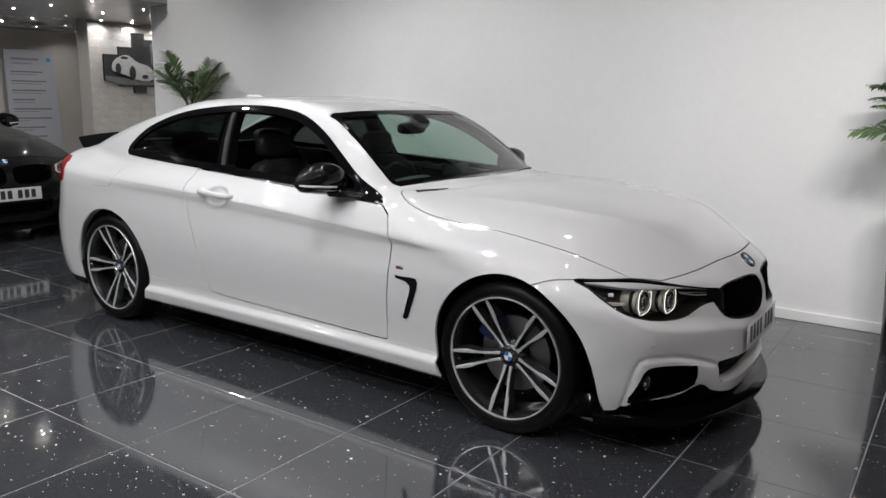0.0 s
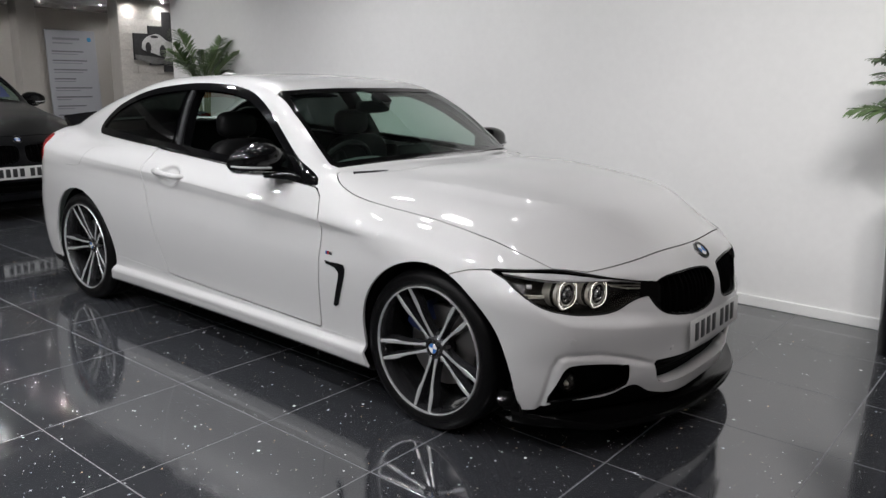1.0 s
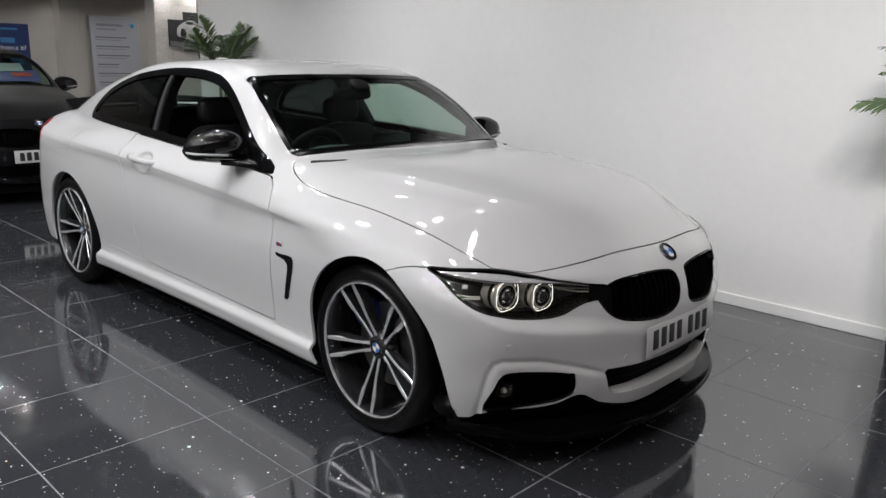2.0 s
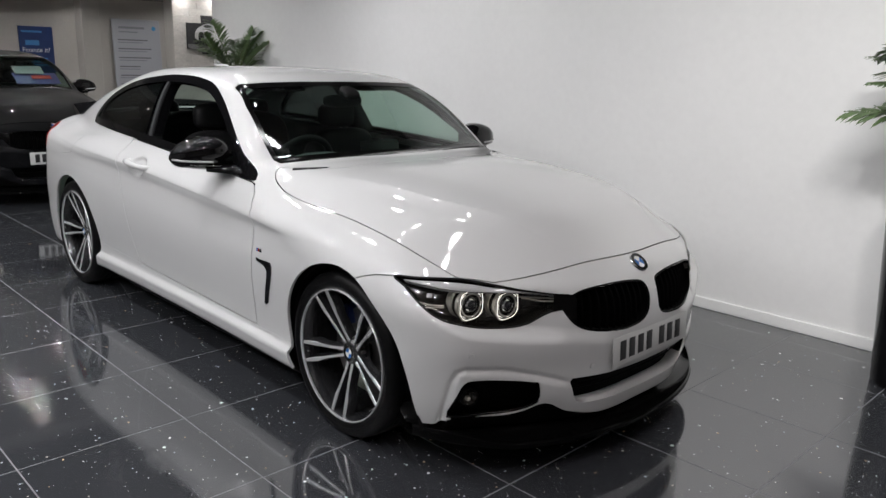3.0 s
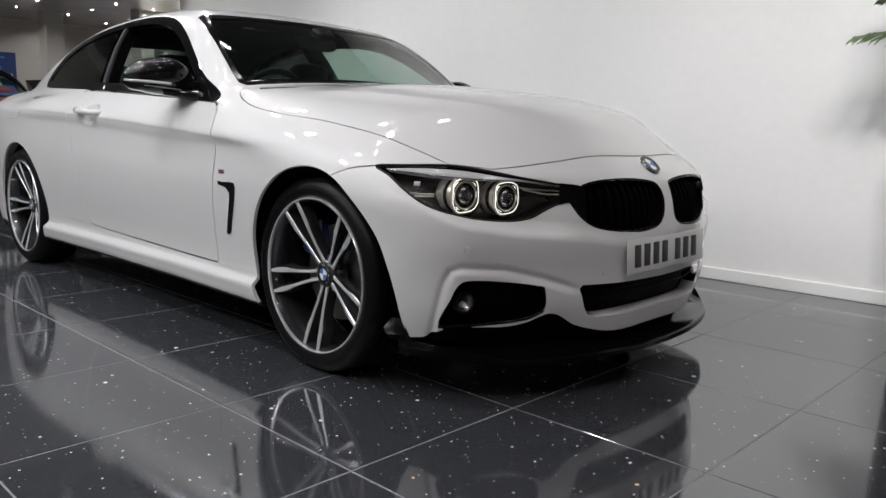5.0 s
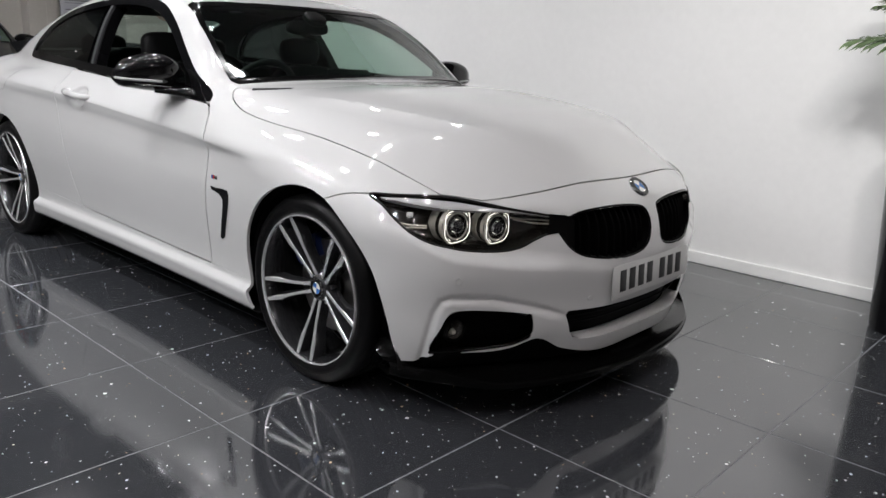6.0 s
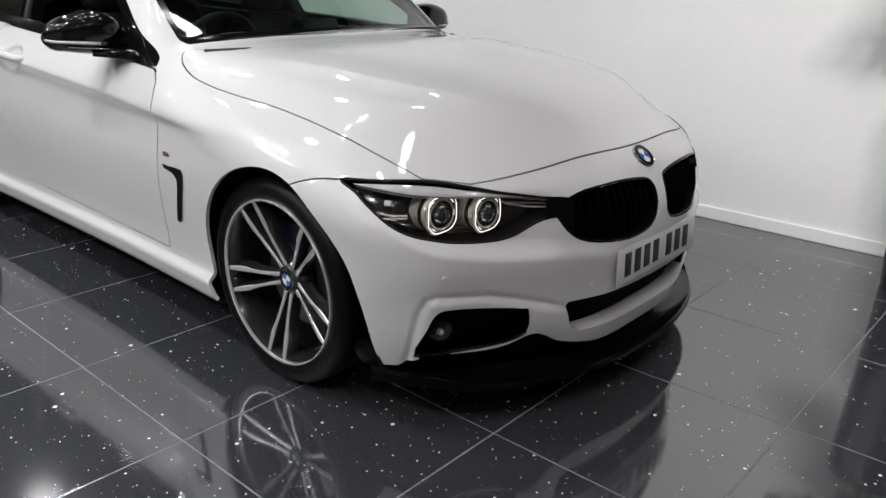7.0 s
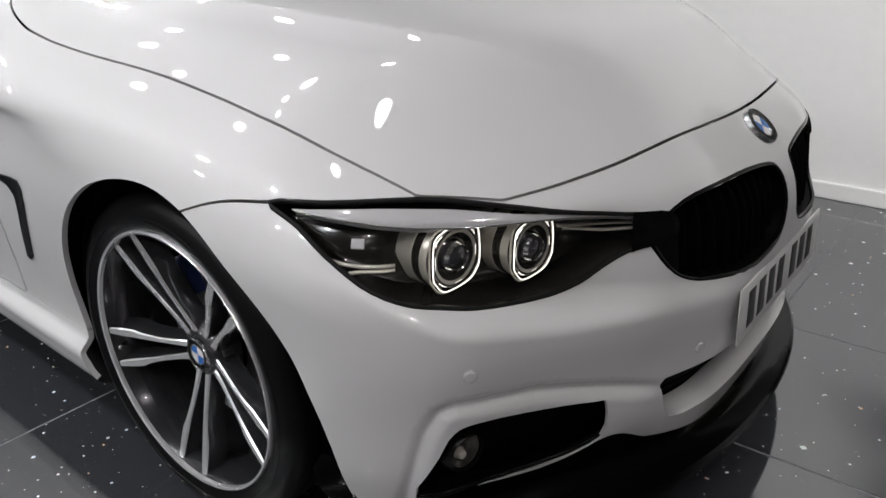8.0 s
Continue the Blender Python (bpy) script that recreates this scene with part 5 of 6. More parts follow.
def kidney(bumper, side):
    flip = Matrix.Diagonal((1, side, 1, 1))
    grille = panel("kidney_recess", "kidney_grille", DEEP_BLACK, bumper, "gloss black grille with upright slats", side, 0.0, 0.055)
    q, _ = lay(KIDNEY, "front")
    q[:, 0] -= 0.005
    part("grille_frame", tube(q, 0.0055, 8, True), SATIN_BLACK, grille, m=flip)
    panel("grille_cap", "grille_cap", SATIN_BLACK, grille, side=side, depth=0.006, shift=0.001)
    panel("lamp_cap", "lamp_cap", SATIN_BLACK, grille, side=side, depth=0.004, shift=-0.003)
    mid = q.mean(0)
    q = q + (mid - q) * np.array((0, 0.022, 0.022))
    inner = [p + np.array((-0.03, 0, 0)) for p in q]
    bm = bmesh.new()
    a = [bm.verts.new(p) for p in q]
    b = [bm.verts.new(p) for p in inner]
    c = [bm.verts.new(p + np.array((-0.05, 0, 0))) for p in inner]
    for r1, r2 in ((a, b), (b, c)):
        for i in range(len(r1)):
            j = (i + 1) % len(r1)
            bm.faces.new((r1[i], r1[j], r2[j], r2[i]))
    part("grille_wall", bm, DEEP_BLACK, grille, m=flip)
    for k in range(11):
        y = 0.050 + 0.033 * k
        zs = np.linspace(0.50, 0.71, 60)
        ok = within(KIDNEY, np.full(60, y), zs) > -0.002
        if ok.sum() < 4:
            continue
        low, high = zs[ok].min(), zs[ok].max()
        pts = [(y, z) for z in np.linspace(low, high, 7)]
        p, _ = lay(pts, "front")
        bm = bmesh.new()
        rows = [[bm.verts.new((v[0] + dx, v[1] + dy, v[2])) for dx, dy in ((-0.026, -0.0035), (-0.022, 0.0), (-0.026, 0.0035), (-0.060, 0.005), (-0.060, -0.005))] for v in p]
        for r1, r2 in zip(rows, rows[1:]):
            for i in range(5):
                bm.faces.new((r1[i], r1[(i + 1) % 5], r2[(i + 1) % 5], r2[i]))
        bmesh.ops.recalc_face_normals(bm, faces=bm.faces)
        part("slat", sharp(bm, 30), DEEP_BLACK, grille, m=flip)


def intake(bumper):
    recess = panel("intake_recess", "intake_mesh", DEEP_BLACK, bumper, "black lower air intake", 1, 0.0, 0.06)
    ys = np.linspace(0.0, 0.372, 16)
    q, _ = lay([(y, 0.2455 + 0.02 * max(0.0, (y - 0.33) / 0.04)) for y in ys], "front")
    bm = bmesh.new()
    rows = []
    for p in [(a, -b, c) for a, b, c in q[::-1]] + [tuple(p) for p in q[1:]]:
        rows.append([bm.verts.new(v) for v in ((p[0] - 0.001, p[1], p[2]), (p[0] - 0.022, p[1] * 0.99, p[2] + 0.003), (p[0] - 0.055, p[1] * 0.98, p[2] + 0.006))])
    for a, b in zip(rows, rows[1:]):
        for i in range(2):
            bm.faces.new((a[i], b[i], b[i + 1], a[i + 1]))
    bmesh.ops.recalc_face_normals(bm, faces=bm.faces)
    part("intake_ledge", bm, bumper.data.materials[0], bumper)
    for k in range(2):
        z = 0.305 + 0.024 * k
        q, _ = lay([(y, z) for y in np.linspace(0, 0.37 + 0.006 * k, 10)], "front")
        line = [(p[0] - 0.035, -p[1], p[2]) for p in q[::-1]] + [(p[0] - 0.035, p[1], p[2]) for p in q[1:]]
        part("intake_bar", tube(line, 0.0035, 6), DEEP_BLACK, recess)


LIP = curve((0.0, 2.262), (0.16, 2.252), (0.28, 2.232), (0.38, 2.206), (0.48, 2.168), (0.56, 2.128), (0.65, 2.070), (0.72, 2.012), (0.79, 1.935), (0.83, 1.870), (0.85, 1.815))


def splitter(car):
    """Thin black blade under the front bumper, lifted at its ends."""
    bm = bmesh.new()
    rows = []
    for y in np.concatenate([-np.linspace(0.85, 0, 44), np.linspace(0, 0.85, 44)[1:]]):
        a = abs(y)
        x, end = float(LIP(a)), float(step(0.60, 0.85, a))
        low, high = 0.118 + 0.030 * end, 0.142 + 0.052 * end
        rows.append([bm.verts.new(p) for p in ((x - 0.30 * (1 - 0.6 * end), y * 0.96, low - 0.004), (x - 0.012, y, low), (x - 0.002, y, low + 0.004), (x, y, low + 0.012), (x - 0.002, y, high - 0.004), (x - 0.008, y, high), (x - 0.035, y * 0.995, high - 0.006), (x - 0.075, y * 0.985, high + 0.004), (x - 0.10, y * 0.975, high + 0.030), (x - 0.12, y * 0.97, high + 0.050))])
    for a, b in zip(rows, rows[1:]):
        for i in range(9):
            bm.faces.new((a[i], b[i], b[i + 1], a[i + 1]))
    bmesh.ops.remove_doubles(bm, verts=bm.verts, dist=1e-5)
    bmesh.ops.recalc_face_normals(bm, faces=bm.faces)
    part("front_splitter", sharp(bm, 40), SATIN_BLACK, car, "gloss black front splitter")


def gill(car, side):
    """Black air outlet behind the front wheel and the small badge above it."""
    flip = Matrix.Diagonal((1, side, 1, 1))
    shape = [(0.843, 0.619), (0.880, 0.617), (0.930, 0.620), (0.962, 0.618), (0.972, 0.600), (0.966, 0.568), (0.945, 0.510), (0.912, 0.428), (0.895, 0.418), (0.882, 0.424), (0.905, 0.490), (0.928, 0.556), (0.930, 0.580), (0.915, 0.596), (0.880, 0.602), (0.850, 0.606)]
    q, n = lay(shape, "side")
    bm = bmesh.new()
    top = [bm.verts.new(a + b * 0.0035) for a, b in zip(q, n)]
    low = [bm.verts.new(a - b * 0.006) for a, b in zip(q, n)]
    bm.faces.new(top)
    for i in range(len(top)):
        j = (i + 1) % len(top)
        bm.faces.new((top[i], low[i], low[j], top[j]))
    bmesh.ops.triangulate(bm, faces=[f for f in bm.faces if len(f.verts) > 4])
    bmesh.ops.recalc_face_normals(bm, faces=bm.faces)
    part("side_vent", sharp(bm), GLOSS_BLACK, car, "gloss black side air outlet", m=flip)
    q, n = lay([(0.868, 0.655)], "side")
    for dx, mat in ((-0.016, EMBLEM_BLUE), (-0.006, TAIL_RED), (0.010, CHROME)):
        part("side_badge", box((0.009 if mat is not CHROME else 0.020, 0.004, 0.015), (q[0][0] + dx, q[0][1] + 0.001, q[0][2]), 0.001), mat, car, "tiny coloured wing badge", m=flip)


def interior(car):
    """Seats, dashboard, wheel and trim that show through the windows."""
    bm = bmesh.new()
    ring = [(0.86, 0.60), (0.86, -0.60), (0.55, -0.74), (-1.15, -0.72), (-1.85, -0.50), (-1.85, 0.50), (-1.15, 0.72), (0.55, 0.74)]
    low = [bm.verts.new((x, y * 0.9, 0.30)) for x, y in ring]
    high = [bm.verts.new((x, y, 0.90 if x > -1 else 0.985)) for x, y in ring]
    bm.faces.new(low[::-1])
    for i in range(8):
        j = (i + 1) % 8
        bm.faces.new((low[i], low[j], high[j], high[i]))
    part("cabin_tub", bm, MATT_BLACK, car, "black carpet and door cards", smooth=False)
    part("parcel_shelf", box((0.62, 1.08, 0.05), (-1.60, 0, 0.975), 0.02), MATT_BLACK, car)
    for x, y in ((-0.16, -0.37), (0.03, 0.36)):
        seat(car, x, y, "black leather front seat")
    part("rear_seat", pillow((0.5, 1.2, 0.22), (-0.92, 0, 0.52), 0.45), LEATHER, car, "black leather rear bench")
    part("rear_backrest", pillow((0.20, 1.16, 0.60), (-1.23, 0, 0.80), 0.5), LEATHER, car)
    for y in (-0.34, 0.34):
        part("rear_headrest", pillow((0.10, 0.26, 0.14), (-1.30, y, 1.10), 0.6), LEATHER, car)
    # dashboard: a swept block with an instrument hood
    bm = bmesh.new()
    rows = []
    for y in np.linspace(-0.70, 0.70, 29):
        hood = 0.078 * math.exp(-((y + 0.37) / 0.17) ** 4)
        bend = 0.10 * (abs(y) / 0.7) ** 2
        rows.append([bm.verts.new((x - bend, y, z)) for x, z in ((0.98, 0.945), (0.80, 0.950 + 0.3 * hood), (0.60, 0.935 + hood), (0.52, 0.915 + hood), (0.49, 0.86), (0.50, 0.70), (0.60, 0.55))])
    for a, b in zip(rows, rows[1:]):
        for i in range(6):
            bm.faces.new((a[i], b[i], b[i + 1], a[i + 1]))
    bmesh.ops.recalc_face_normals(bm, faces=bm.faces)
    part("dashboard", sharp(bm, 60), DASH, car, "dark grey dashboard")
    part("dash_screen", box((0.02, 0.25, 0.10), (0.555, 0.02, 1.0), 0.008, turn=(0, -12, 0)), GLOSS_BLACK, car, "black dash screen")
    column = Matrix.Translation((0.40, -0.37, 0.905)) @ Vector((-1, 0, 0.42)).normalized().to_track_quat("Z", "Y").to_matrix().to_4x4()
    wheel = part("steering_wheel", tube([(0.182 * math.cos(2 * math.pi * k / 48), 0.182 * math.sin(2 * math.pi * k / 48), 0) for k in range(48)], 0.0155, 10, True), LEATHER, car, "black leather steering wheel", m=column)
    part("wheel_boss", pillow((0.17, 0.14, 0.06), (0, 0, -0.015), 0.7, 12), MATT_BLACK, wheel)
    for a in (0, 180, 270):
        part("wheel_spoke", tube([(0.05 * math.cos(radians(a)), 0.05 * math.sin(radians(a)), -0.01), (0.18 * math.cos(radians(a)), 0.18 * math.sin(radians(a)), 0)], 0.016, 8, flat=0.5), SEAL, wheel)
    part("steering_shaft", tube([(0, 0, -0.02), (0, 0, -0.20)], 0.05, 12), MATT_BLACK, wheel)
    mirror = part("cabin_mirror", pillow((0.045, 0.25, 0.068), (0.255, 0.0, 1.235), 0.6, 12), MATT_BLACK, car, "black cabin mirror")
    part("mirror_stem", tube([(0.262, 0, 1.255), (0.30, 0, 1.285)], 0.016, 8), MATT_BLACK, mirror)
    part("sensor_pod", pillow((0.10, 0.11, 0.05), (0.315, 0, 1.277), 0.7, 10, turn=(0, 28, 0)), MATT_BLACK, mirror)
    for y in (-0.42, 0.42):
        part("sun_visor", box((0.14, 0.30, 0.012), (0.08, y * 0.75, 1.300), 0.005, turn=(0, 10, 0)), LINER, car)
    part("cowl", tube([(0.78, -0.66, 0.967), (0.93, -0.47, 0.978), (1.015, -0.2, 0.985), (1.03, 0, 0.986), (1.015, 0.2, 0.985), (0.93, 0.47, 0.978), (0.78, 0.66, 0.967)], 0.030, 8, flat=0.4), MATT_BLACK, car, "black scuttle trim")
    for y0, y1 in ((-0.55, 0.02), (0.02, 0.60)):
        ends = [(y0 + (y1 - y0) * k / 6, 1.0 + 0.012 * math.sin(math.pi * k / 6)) for k in range(7)]
        bm = tube([(float(screen_x(y, z)) + 0.014, y, z) for y, z in ends], 0.006, 6)
        part("wiper", bm, MATT_BLACK, car)


# ---- the two cars ----
coupe = build_coupe("white_coupe", "glossy white two-door coupe with black trim and dark alloy wheels", WHITE_PAINT, pose(0, 0, 0))
dark = build_coupe("dark_coupe", "dark grey metallic car parked behind with black grille", DARK_PAINT, pose(-6.68, -0.03, 0) @ Matrix.Diagonal((1.05, 1.05, 1.05, 1)), near=False)
part("windscreen_flyer", box((0.004, 0.30, 0.16), (0, 0, 0), 0.001), BOARD_WHITE, dark, "white card behind the windscreen", smooth=False, m=pose(0.28, 0.35, 1.19, 0, -60, 0))
part("windscreen_leaflet", box((0.004, 0.45, 0.22), (0, 0, 0), 0.001), VIOLET_PRINT, dark, "violet sheet behind the windscreen", smooth=False, m=pose(0.40, 0.40, 1.10, 0, -60, 0))
part("windscreen_sticker", box((0.004, 0.20, 0.07), (0, 0, 0), 0.001), RED_PRINT, dark, "red strip behind the windscreen", smooth=False, m=pose(0.402, 0.45, 1.115, 0, -60, 0))


# ---- potted palms ----
def frond(length, lean, leaflets, droop, rng):
    """A feather palm frond along x: an arching rib with paired narrow leaflets."""
    bm = bmesh.new()
    rib = []
    for k in range(13):
        s = k / 12
        rib.append(Vector((length * s * math.cos(lean) * (1 - 0.1 * s), 0, length * s * math.sin(lean) - droop * s * s)))
    join(bm, tube(rib, 0.007, 5, taper=lambda s: 1.15 - 0.95 * s))
    for f in bm.faces:
        f.material_index = 1
    for k in range(leaflets):
        s = 0.22 + 0.76 * k / (leaflets - 1)
        i = min(11, int(s * 12))
        p = rib[i].lerp(rib[i + 1], s * 12 - i)
        along = (rib[i + 1] - rib[i]).normalized()
        reach = length * 0.44 * (1.0 - 0.55 * abs(s - 0.5) * 2) * rng.uniform(0.85, 1.1)
        for sgn in (1, -1):
            out = (along * rng.uniform(0.55, 0.8) + Vector((0, sgn, rng.uniform(0.05, 0.3)))).normalized()
            w = 0.013 * rng.uniform(0.8, 1.2)
            cross = out.cross(Vector((0, 0, 1))).normalized()
            rows = []
            for q, wid in ((0.0, 0.35), (0.25, 1.0), (0.55, 0.9), (0.82, 0.5), (1.0, 0.04)):
                c = p + out * reach * q + Vector((0, 0, -0.30 * reach * q * q * rng.uniform(0.8, 1.2)))
                fold = Vector((0, 0, 0.25 * w * wid))
                rows.append([bm.verts.new(c - cross * w * wid + fold), bm.verts.new(c), bm.verts.new(c + cross * w * wid + fold)])
            for a, b in zip(rows, rows[1:]):
                for j in range(2):
                    bm.faces.new((a[j], b[j], b[j + 1], a[j + 1]))
    return bm


def palm(at, height, fronds, length, seed, label, pot_h=0.92, low=0.65, spread=0.12, high=1.35):
    rng = random.Random(seed)
    plant = thing("potted_palm", label, "potted plant", at=at)
    part("pot", lathe([(0.0, 0.0), (0.150, 0.0), (0.160, 0.012), (0.172, 0.30), (0.190, 0.62), (0.204, pot_h - 0.02), (0.207, pot_h - 0.006), (0.202, pot_h), (0.188, pot_h - 0.004), (0.183, pot_h - 0.06), (0.0, pot_h - 0.055)], 56), POT_BLACK, plant, "tall tapered gloss black pot")
    part("soil", lathe([(0.0, pot_h - 0.05), (0.10, pot_h - 0.047), (0.183, pot_h - 0.056)], 24), SOIL, plant)
    for k in range(5):
        a = 2.4 * k
        part("stem", tube([(0.04 * math.cos(a), 0.04 * math.sin(a), pot_h - 0.06), (0.05 * math.cos(a), 0.05 * math.sin(a), pot_h + 0.15), (0.075 * math.cos(a), 0.075 * math.sin(a), height)], 0.013, 7, taper=lambda s: 1.2 - 0.5 * s), STEM, plant)
    for k in range(fronds):
        a = 360 * (k * 0.381966) + rng.uniform(-12, 12)
        lean = rng.uniform(low, high)
        size = length * rng.uniform(0.75, 1.1)
        base = (0.05 * math.cos(radians(a)), 0.05 * math.sin(radians(a)), height - rng.uniform(0.0, spread))
        part("frond", frond(size, lean, 19, size * rng.uniform(0.12, 0.36), rng), [LEAF, STEM], plant, m=pose(*base, rng.uniform(-14, 14), 0, a))
    return plant


palm(pose(-3.80, 1.60, 0), 1.38, 15, 0.56, 4, "bushy green palm in a tall black pot by the wall")
palm(pose(2.77, 1.48, 0), 1.52, 34, 0.41, 12, "green feather palm in a tall gloss black pot", low=0.15, spread=0.34, high=1.15)


# ---- picture, boards and posters in the back room ----
def picture():
    """A stepped canvas print: dark ground with a pale sports car shape."""
    art = thing("wall_picture", "dark stepped-edge canvas print of a pale sports car", "picture", at=pose(-7.075, 3.10, 1.83) @ pose(0, 0, 0, 90, 0, 90))
    for x0, x1, z0, z1 in ((-0.43, -0.20, -0.27, 0.09), (-0.20, 0.02, -0.34, 0.20), (0.02, 0.22, -0.43, 0.40), (0.22, 0.46, -0.34, 0.32)):
        part("canvas_block", box((x1 - x0, z1 - z0, 0.03), ((x0 + x1) / 2, (z0 + z1) / 2, 0), 0.002), CANVAS_DARK, art, smooth=False)
    part("canvas_ground", prism([(-0.42, -0.20), (0.44, -0.28), (0.44, -0.32), (-0.18, -0.32), (-0.42, -0.26)], 0.003), CANVAS_GREY, art, "grey ground in the print", m=pose(0, 0, 0.016))
    body = rounded([(-0.31, -0.12), (-0.30, -0.02), (-0.22, 0.05), (-0.10, 0.09), (-0.02, 0.07), (0.08, 0.0), (0.26, -0.05), (0.33, -0.12), (0.34, -0.22), (0.22, -0.26), (0.05, -0.24), (-0.10, -0.19), (-0.24, -0.15)], 4)
    part("car_shape", prism(body, 0.003), CANVAS_WHITE, art, "pale car shape in the print", m=pose(0, 0, 0.020))
    for cx, cy, rx, ry in ((-0.22, -0.10, 0.045, 0.075), (0.0, -0.15, 0.05, 0.095), (0.20, -0.20, 0.05, 0.03), (-0.12, 0.05, 0.06, 0.02)):
        part("dark_shape", prism([(cx + rx * math.cos(k * 0.35), cy + ry * math.sin(k * 0.35)) for k in range(18)], 0.002), CANVAS_DARK, art, m=pose(0, 0, 0.0245))
    part("pale_shape", box((0.10, 0.30, 0.002), (0.36, 0.12, 0.018)), CANVAS_GREY, art, smooth=False)


def board():
    """A tall white printed info board leaning a little; its small print is plain bars."""
    b = thing("info_board", "tall white printed board with grey lines of small print", "board", at=pose(WEST + 0.16, 3.05, 0.0) @ pose(0, 0, 0, 90 - 3, 0, 90))
    part("panel", box((0.82, 2.02, 0.025), (0, 1.03, 0), 0.01), BOARD_WHITE, b, smooth=False)
    part("foot", box((0.86, 0.05, 0.22), (0, 0.026, 0.0), 0.01), LAMP_RING, b, smooth=False)
    part("logo_dot", lathe([(0.0, 0.003), (0.035, 0.003), (0.036, 0.0)], 24), PRINT_BLUE, b, m=pose(0.30, 1.90, 0.0135))
    rng = random.Random(5)
    part("title_bar", box((0.44, 0.035, 0.003), (-0.08, 1.90, 0.0145)), PRINT_PALE, b, smooth=False)
    part("title_bar", box((0.32, 0.018, 0.003), (-0.14, 1.83, 0.0145)), PRINT_PALE, b, smooth=False)
    y = 1.70
    for block in range(9):
        for line in range(2):
            w = rng.uniform(0.34, 0.62) if line == 0 else rng.uniform(0.2, 0.5)
            part("print_bar", box((w, 0.020 if line == 0 else 0.013, 0.003), (-0.33 + w / 2, y, 0.0145)), PRINT_GREY if line == 0 else PRINT_PALE, b, smooth=False)
            y -= 0.042
        y -= 0.062
    for x in (-0.26, 0.28):
        part("print_box", box((0.10, 0.05, 0.003), (x, 0.40, 0.0145)), PRINT_BLUE, b, smooth=False)


def poster():
    """Deep blue poster with white and cyan print."""
    p = thing("blue_poster", "deep blue finance poster on the wall", "poster", at=pose(WEST + 0.02, 1.47, 1.40) @ pose(0, 0, 0, 90, 0, 90))
    part("sheet", box((0.50, 0.90, 0.012), (0, 0, 0), 0.002), POSTER_BLUE, p, smooth=False)
    for text, size, x, y, mat in (("Finance it?", 0.098, -0.215, 0.06, POSTER_TEXT),):
        font = bpy.data.curves.new("poster_text", "FONT")
        font.body, font.size, font.extrude = text, size, 0.001
        font.materials.append(mat)
        ob = new("poster_text", font)
        ob.parent, ob.matrix_basis = p, pose(x, y, 0.008)
    part("poster_bar", box((0.30, 0.03, 0.003), (-0.06, 0.37, 0.0075)), POSTER_CYAN, p, smooth=False)
    part("poster_bar", box((0.20, 0.075, 0.003), (-0.06, 0.20, 0.0075)), POSTER_CYAN, p, smooth=False)
    for k in range(3):
        part("poster_bar", box((0.34, 0.022, 0.003), (-0.02, -0.04 - 0.05 * k, 0.0075)), POSTER_CYAN, p, smooth=False)


picture()
board()
poster()

# ---- white split-stone blocks on the pier ----
pier = bpy.data.objects["wall_pier"]
rng = random.Random(3)
centre = pier.matrix_basis.translation
widths = {}
for w in (0.245, 0.49, 0.367):
    bm = box((0.03, w - 0.0016, 0.1045), (0, 0, 0), 0.002, 1)
    me = bpy.data.meshes.new("stone_block")
    bm.to_mesh(me)
    bm.free()
    me.materials.append(STONE)
    widths[w] = me
for row in range(22):
    y = 2.48
    pattern = ((0.49, 0.49, 0.49), (0.245, 0.49, 0.49, 0.245), (0.367, 0.367, 0.367, 0.367))[row % 3]
    for w in pattern:
        block = new("stone_block", widths[w])
        block.parent = pier
        block.matrix_basis = pose(-7.103 + rng.uniform(-0.003, 0.003), y + w / 2, 0.055 + 0.1055 * row) @ Matrix.Identity(4)
        block.matrix_basis.translation -= centre
        y += w

# ---- floor tiles: those round the coupe as single pieces, the rest joined ----
PITCH_X, PITCH_Y, FIRST_X, FIRST_Y, JOINT = 0.613, 0.628, 0.263, -1.268, 0.0042


def tile_mesh(bm, x0, x1, y0, y1):
    c, z0 = 0.0012, -0.0028
    low = [bm.verts.new(p) for p in ((x0, y0, z0), (x1, y0, z0), (x1, y1, z0), (x0, y1, z0))]
    mid = [bm.verts.new(p) for p in ((x0, y0, -c), (x1, y0, -c), (x1, y1, -c), (x0, y1, -c))]
    top = [bm.verts.new(p) for p in ((x0 + c, y0 + c, 0), (x1 - c, y0 + c, 0), (x1 - c, y1 - c, 0), (x0 + c, y1 - c, 0))]
    for a, b in ((low, mid), (mid, top)):
        for i in range(4):
            bm.faces.new((a[i], a[(i + 1) % 4], b[(i + 1) % 4], b[i]))
    bm.faces.new(top)


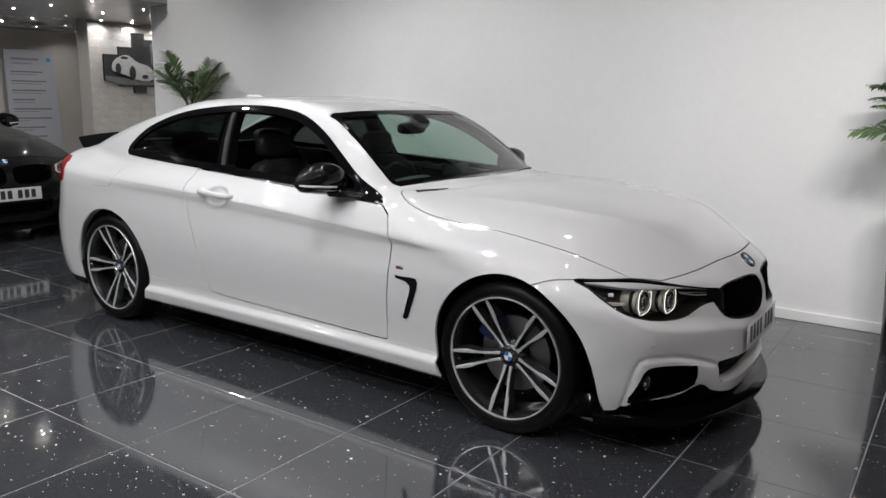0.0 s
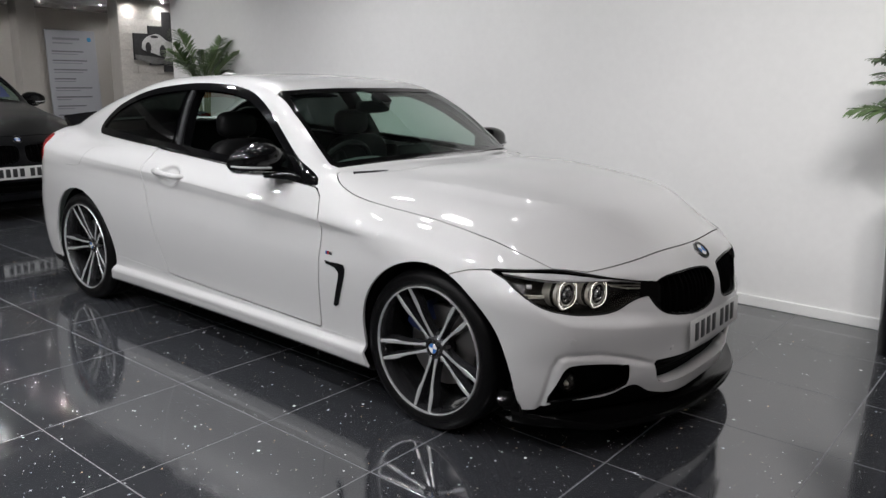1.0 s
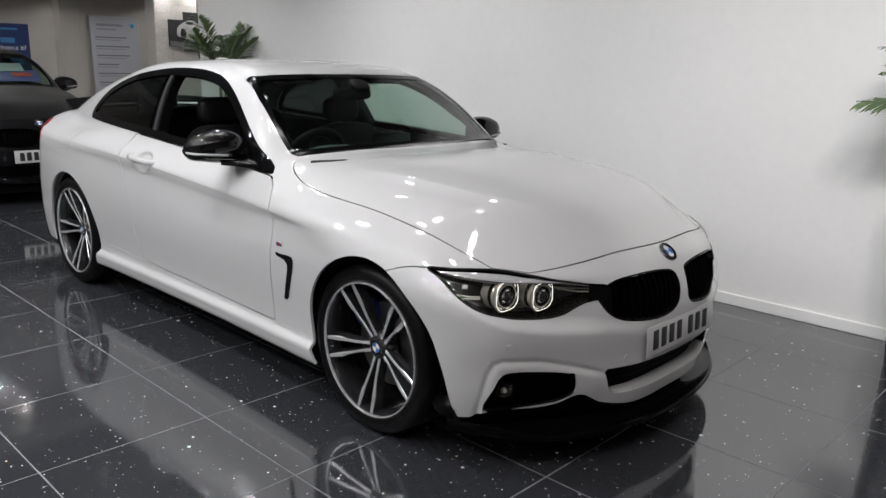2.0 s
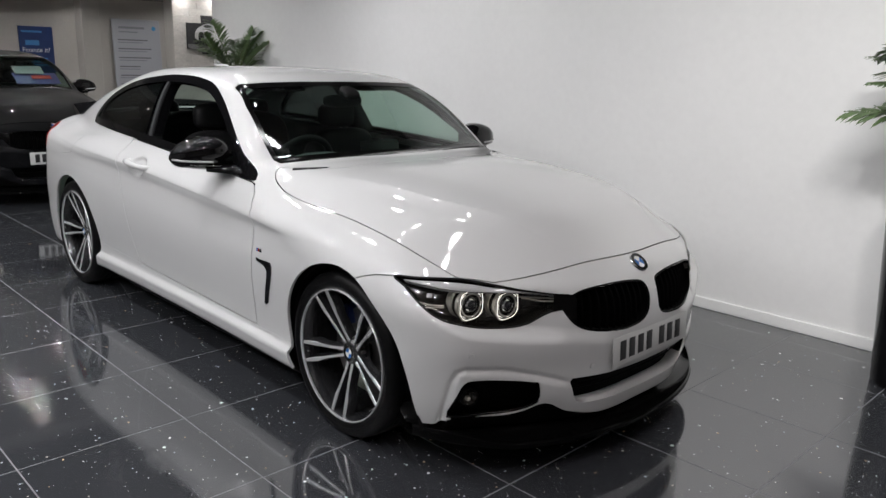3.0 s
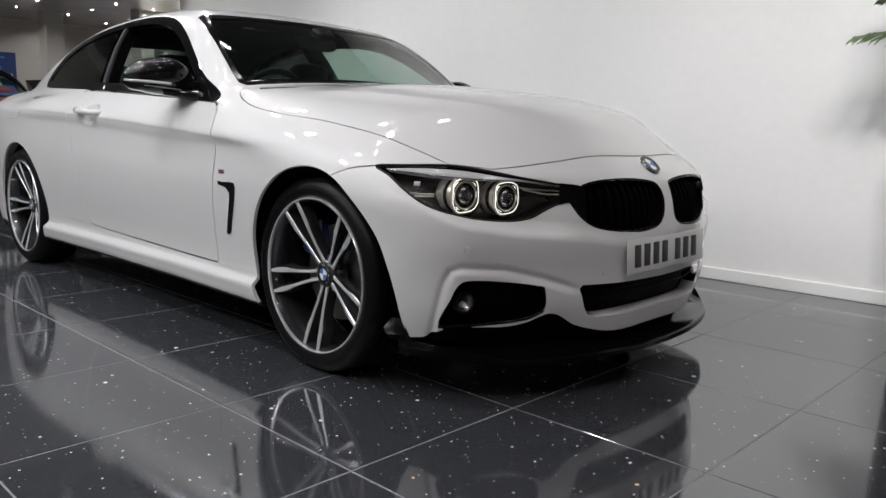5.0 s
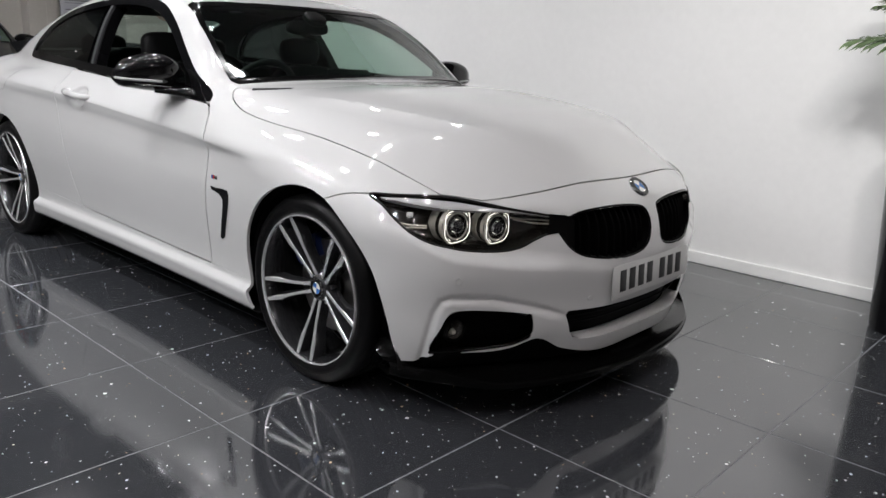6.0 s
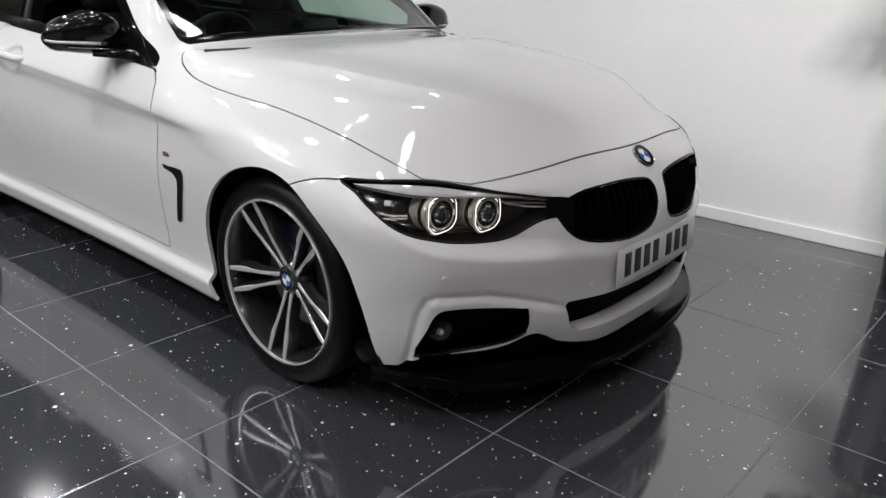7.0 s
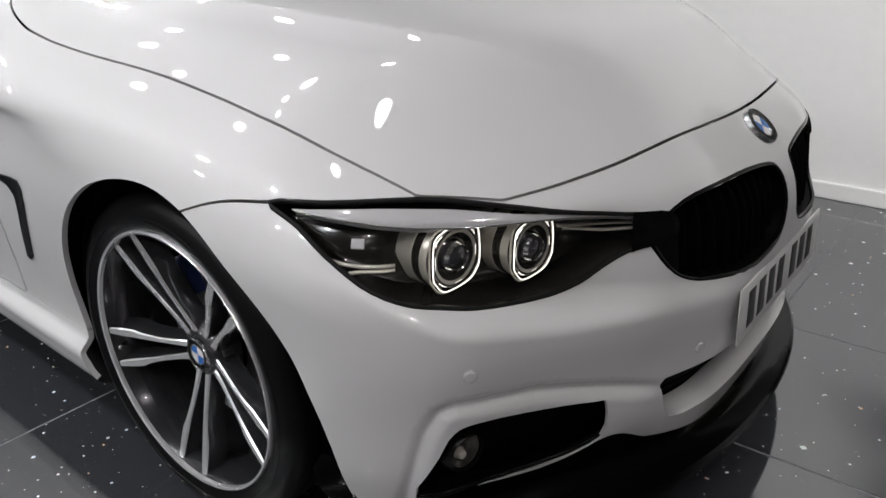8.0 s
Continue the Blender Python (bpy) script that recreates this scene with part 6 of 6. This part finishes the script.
bm = bmesh.new()
tile_mesh(bm, -PITCH_X / 2 + JOINT / 2, PITCH_X / 2 - JOINT / 2, -PITCH_Y / 2 + JOINT / 2, PITCH_Y / 2 - JOINT / 2)
one_tile = bpy.data.meshes.new("tile")
bm.to_mesh(one_tile)
bm.free()
one_tile.materials.append(QUARTZ)
rest_V, rest_F = [], []
floor_at = floor.matrix_basis.translation.copy()
for i in range(-17, 12):
    for j in range(-11, 10):
        x0, y0 = FIRST_X + i * PITCH_X, FIRST_Y + j * PITCH_Y
        x1, y1 = x0 + PITCH_X, y0 + PITCH_Y
        near_by = -5.0 < x0 and x1 < 4.6 and -4.0 < y0 and y1 < NORTH - 0.02
        if near_by:
            tile = new("tile", one_tile)
            tile.parent = floor
            tile.matrix_basis = pose((x0 + x1) / 2 - floor_at.x, (y0 + y1) / 2 - floor_at.y, rng.uniform(-0.0003, 0.0) - floor_at.z, rng.uniform(-0.02, 0.02), rng.uniform(-0.02, 0.02), 0)
            continue
        top_y = NORTH - 0.02 if x0 > SPLIT - 0.3 else ALCOVE
        a0, a1, b0, b1 = max(x0, WEST) + JOINT / 2, min(x1, EAST) - JOINT / 2, max(y0, SOUTH) + JOINT / 2, min(y1, top_y) - JOINT / 2
        if a1 - a0 < 0.01 or b1 - b0 < 0.01:
            continue
        n = len(rest_V)
        rest_V += [(a0, b0, -0.0003), (a1, b0, -0.0003), (a1, b1, -0.0003), (a0, b1, -0.0003), (a0, b0, -0.0028), (a1, b0, -0.0028), (a1, b1, -0.0028), (a0, b1, -0.0028)]
        rest_F += [(n, n + 1, n + 2, n + 3), (n + 4, n + 5, n + 1, n), (n + 5, n + 6, n + 2, n + 1), (n + 6, n + 7, n + 3, n + 2), (n + 7, n + 4, n, n + 3)]
me = bpy.data.meshes.new("tiles_beyond")
me.from_pydata([(x - floor_at.x, y - floor_at.y, z - floor_at.z) for x, y, z in rest_V], [], rest_F)
me.materials.append(QUARTZ)
beyond = tagged(new("tiles_beyond", me), "further black quartz tiles of the same floor", kind="stuff")
beyond.parent = floor
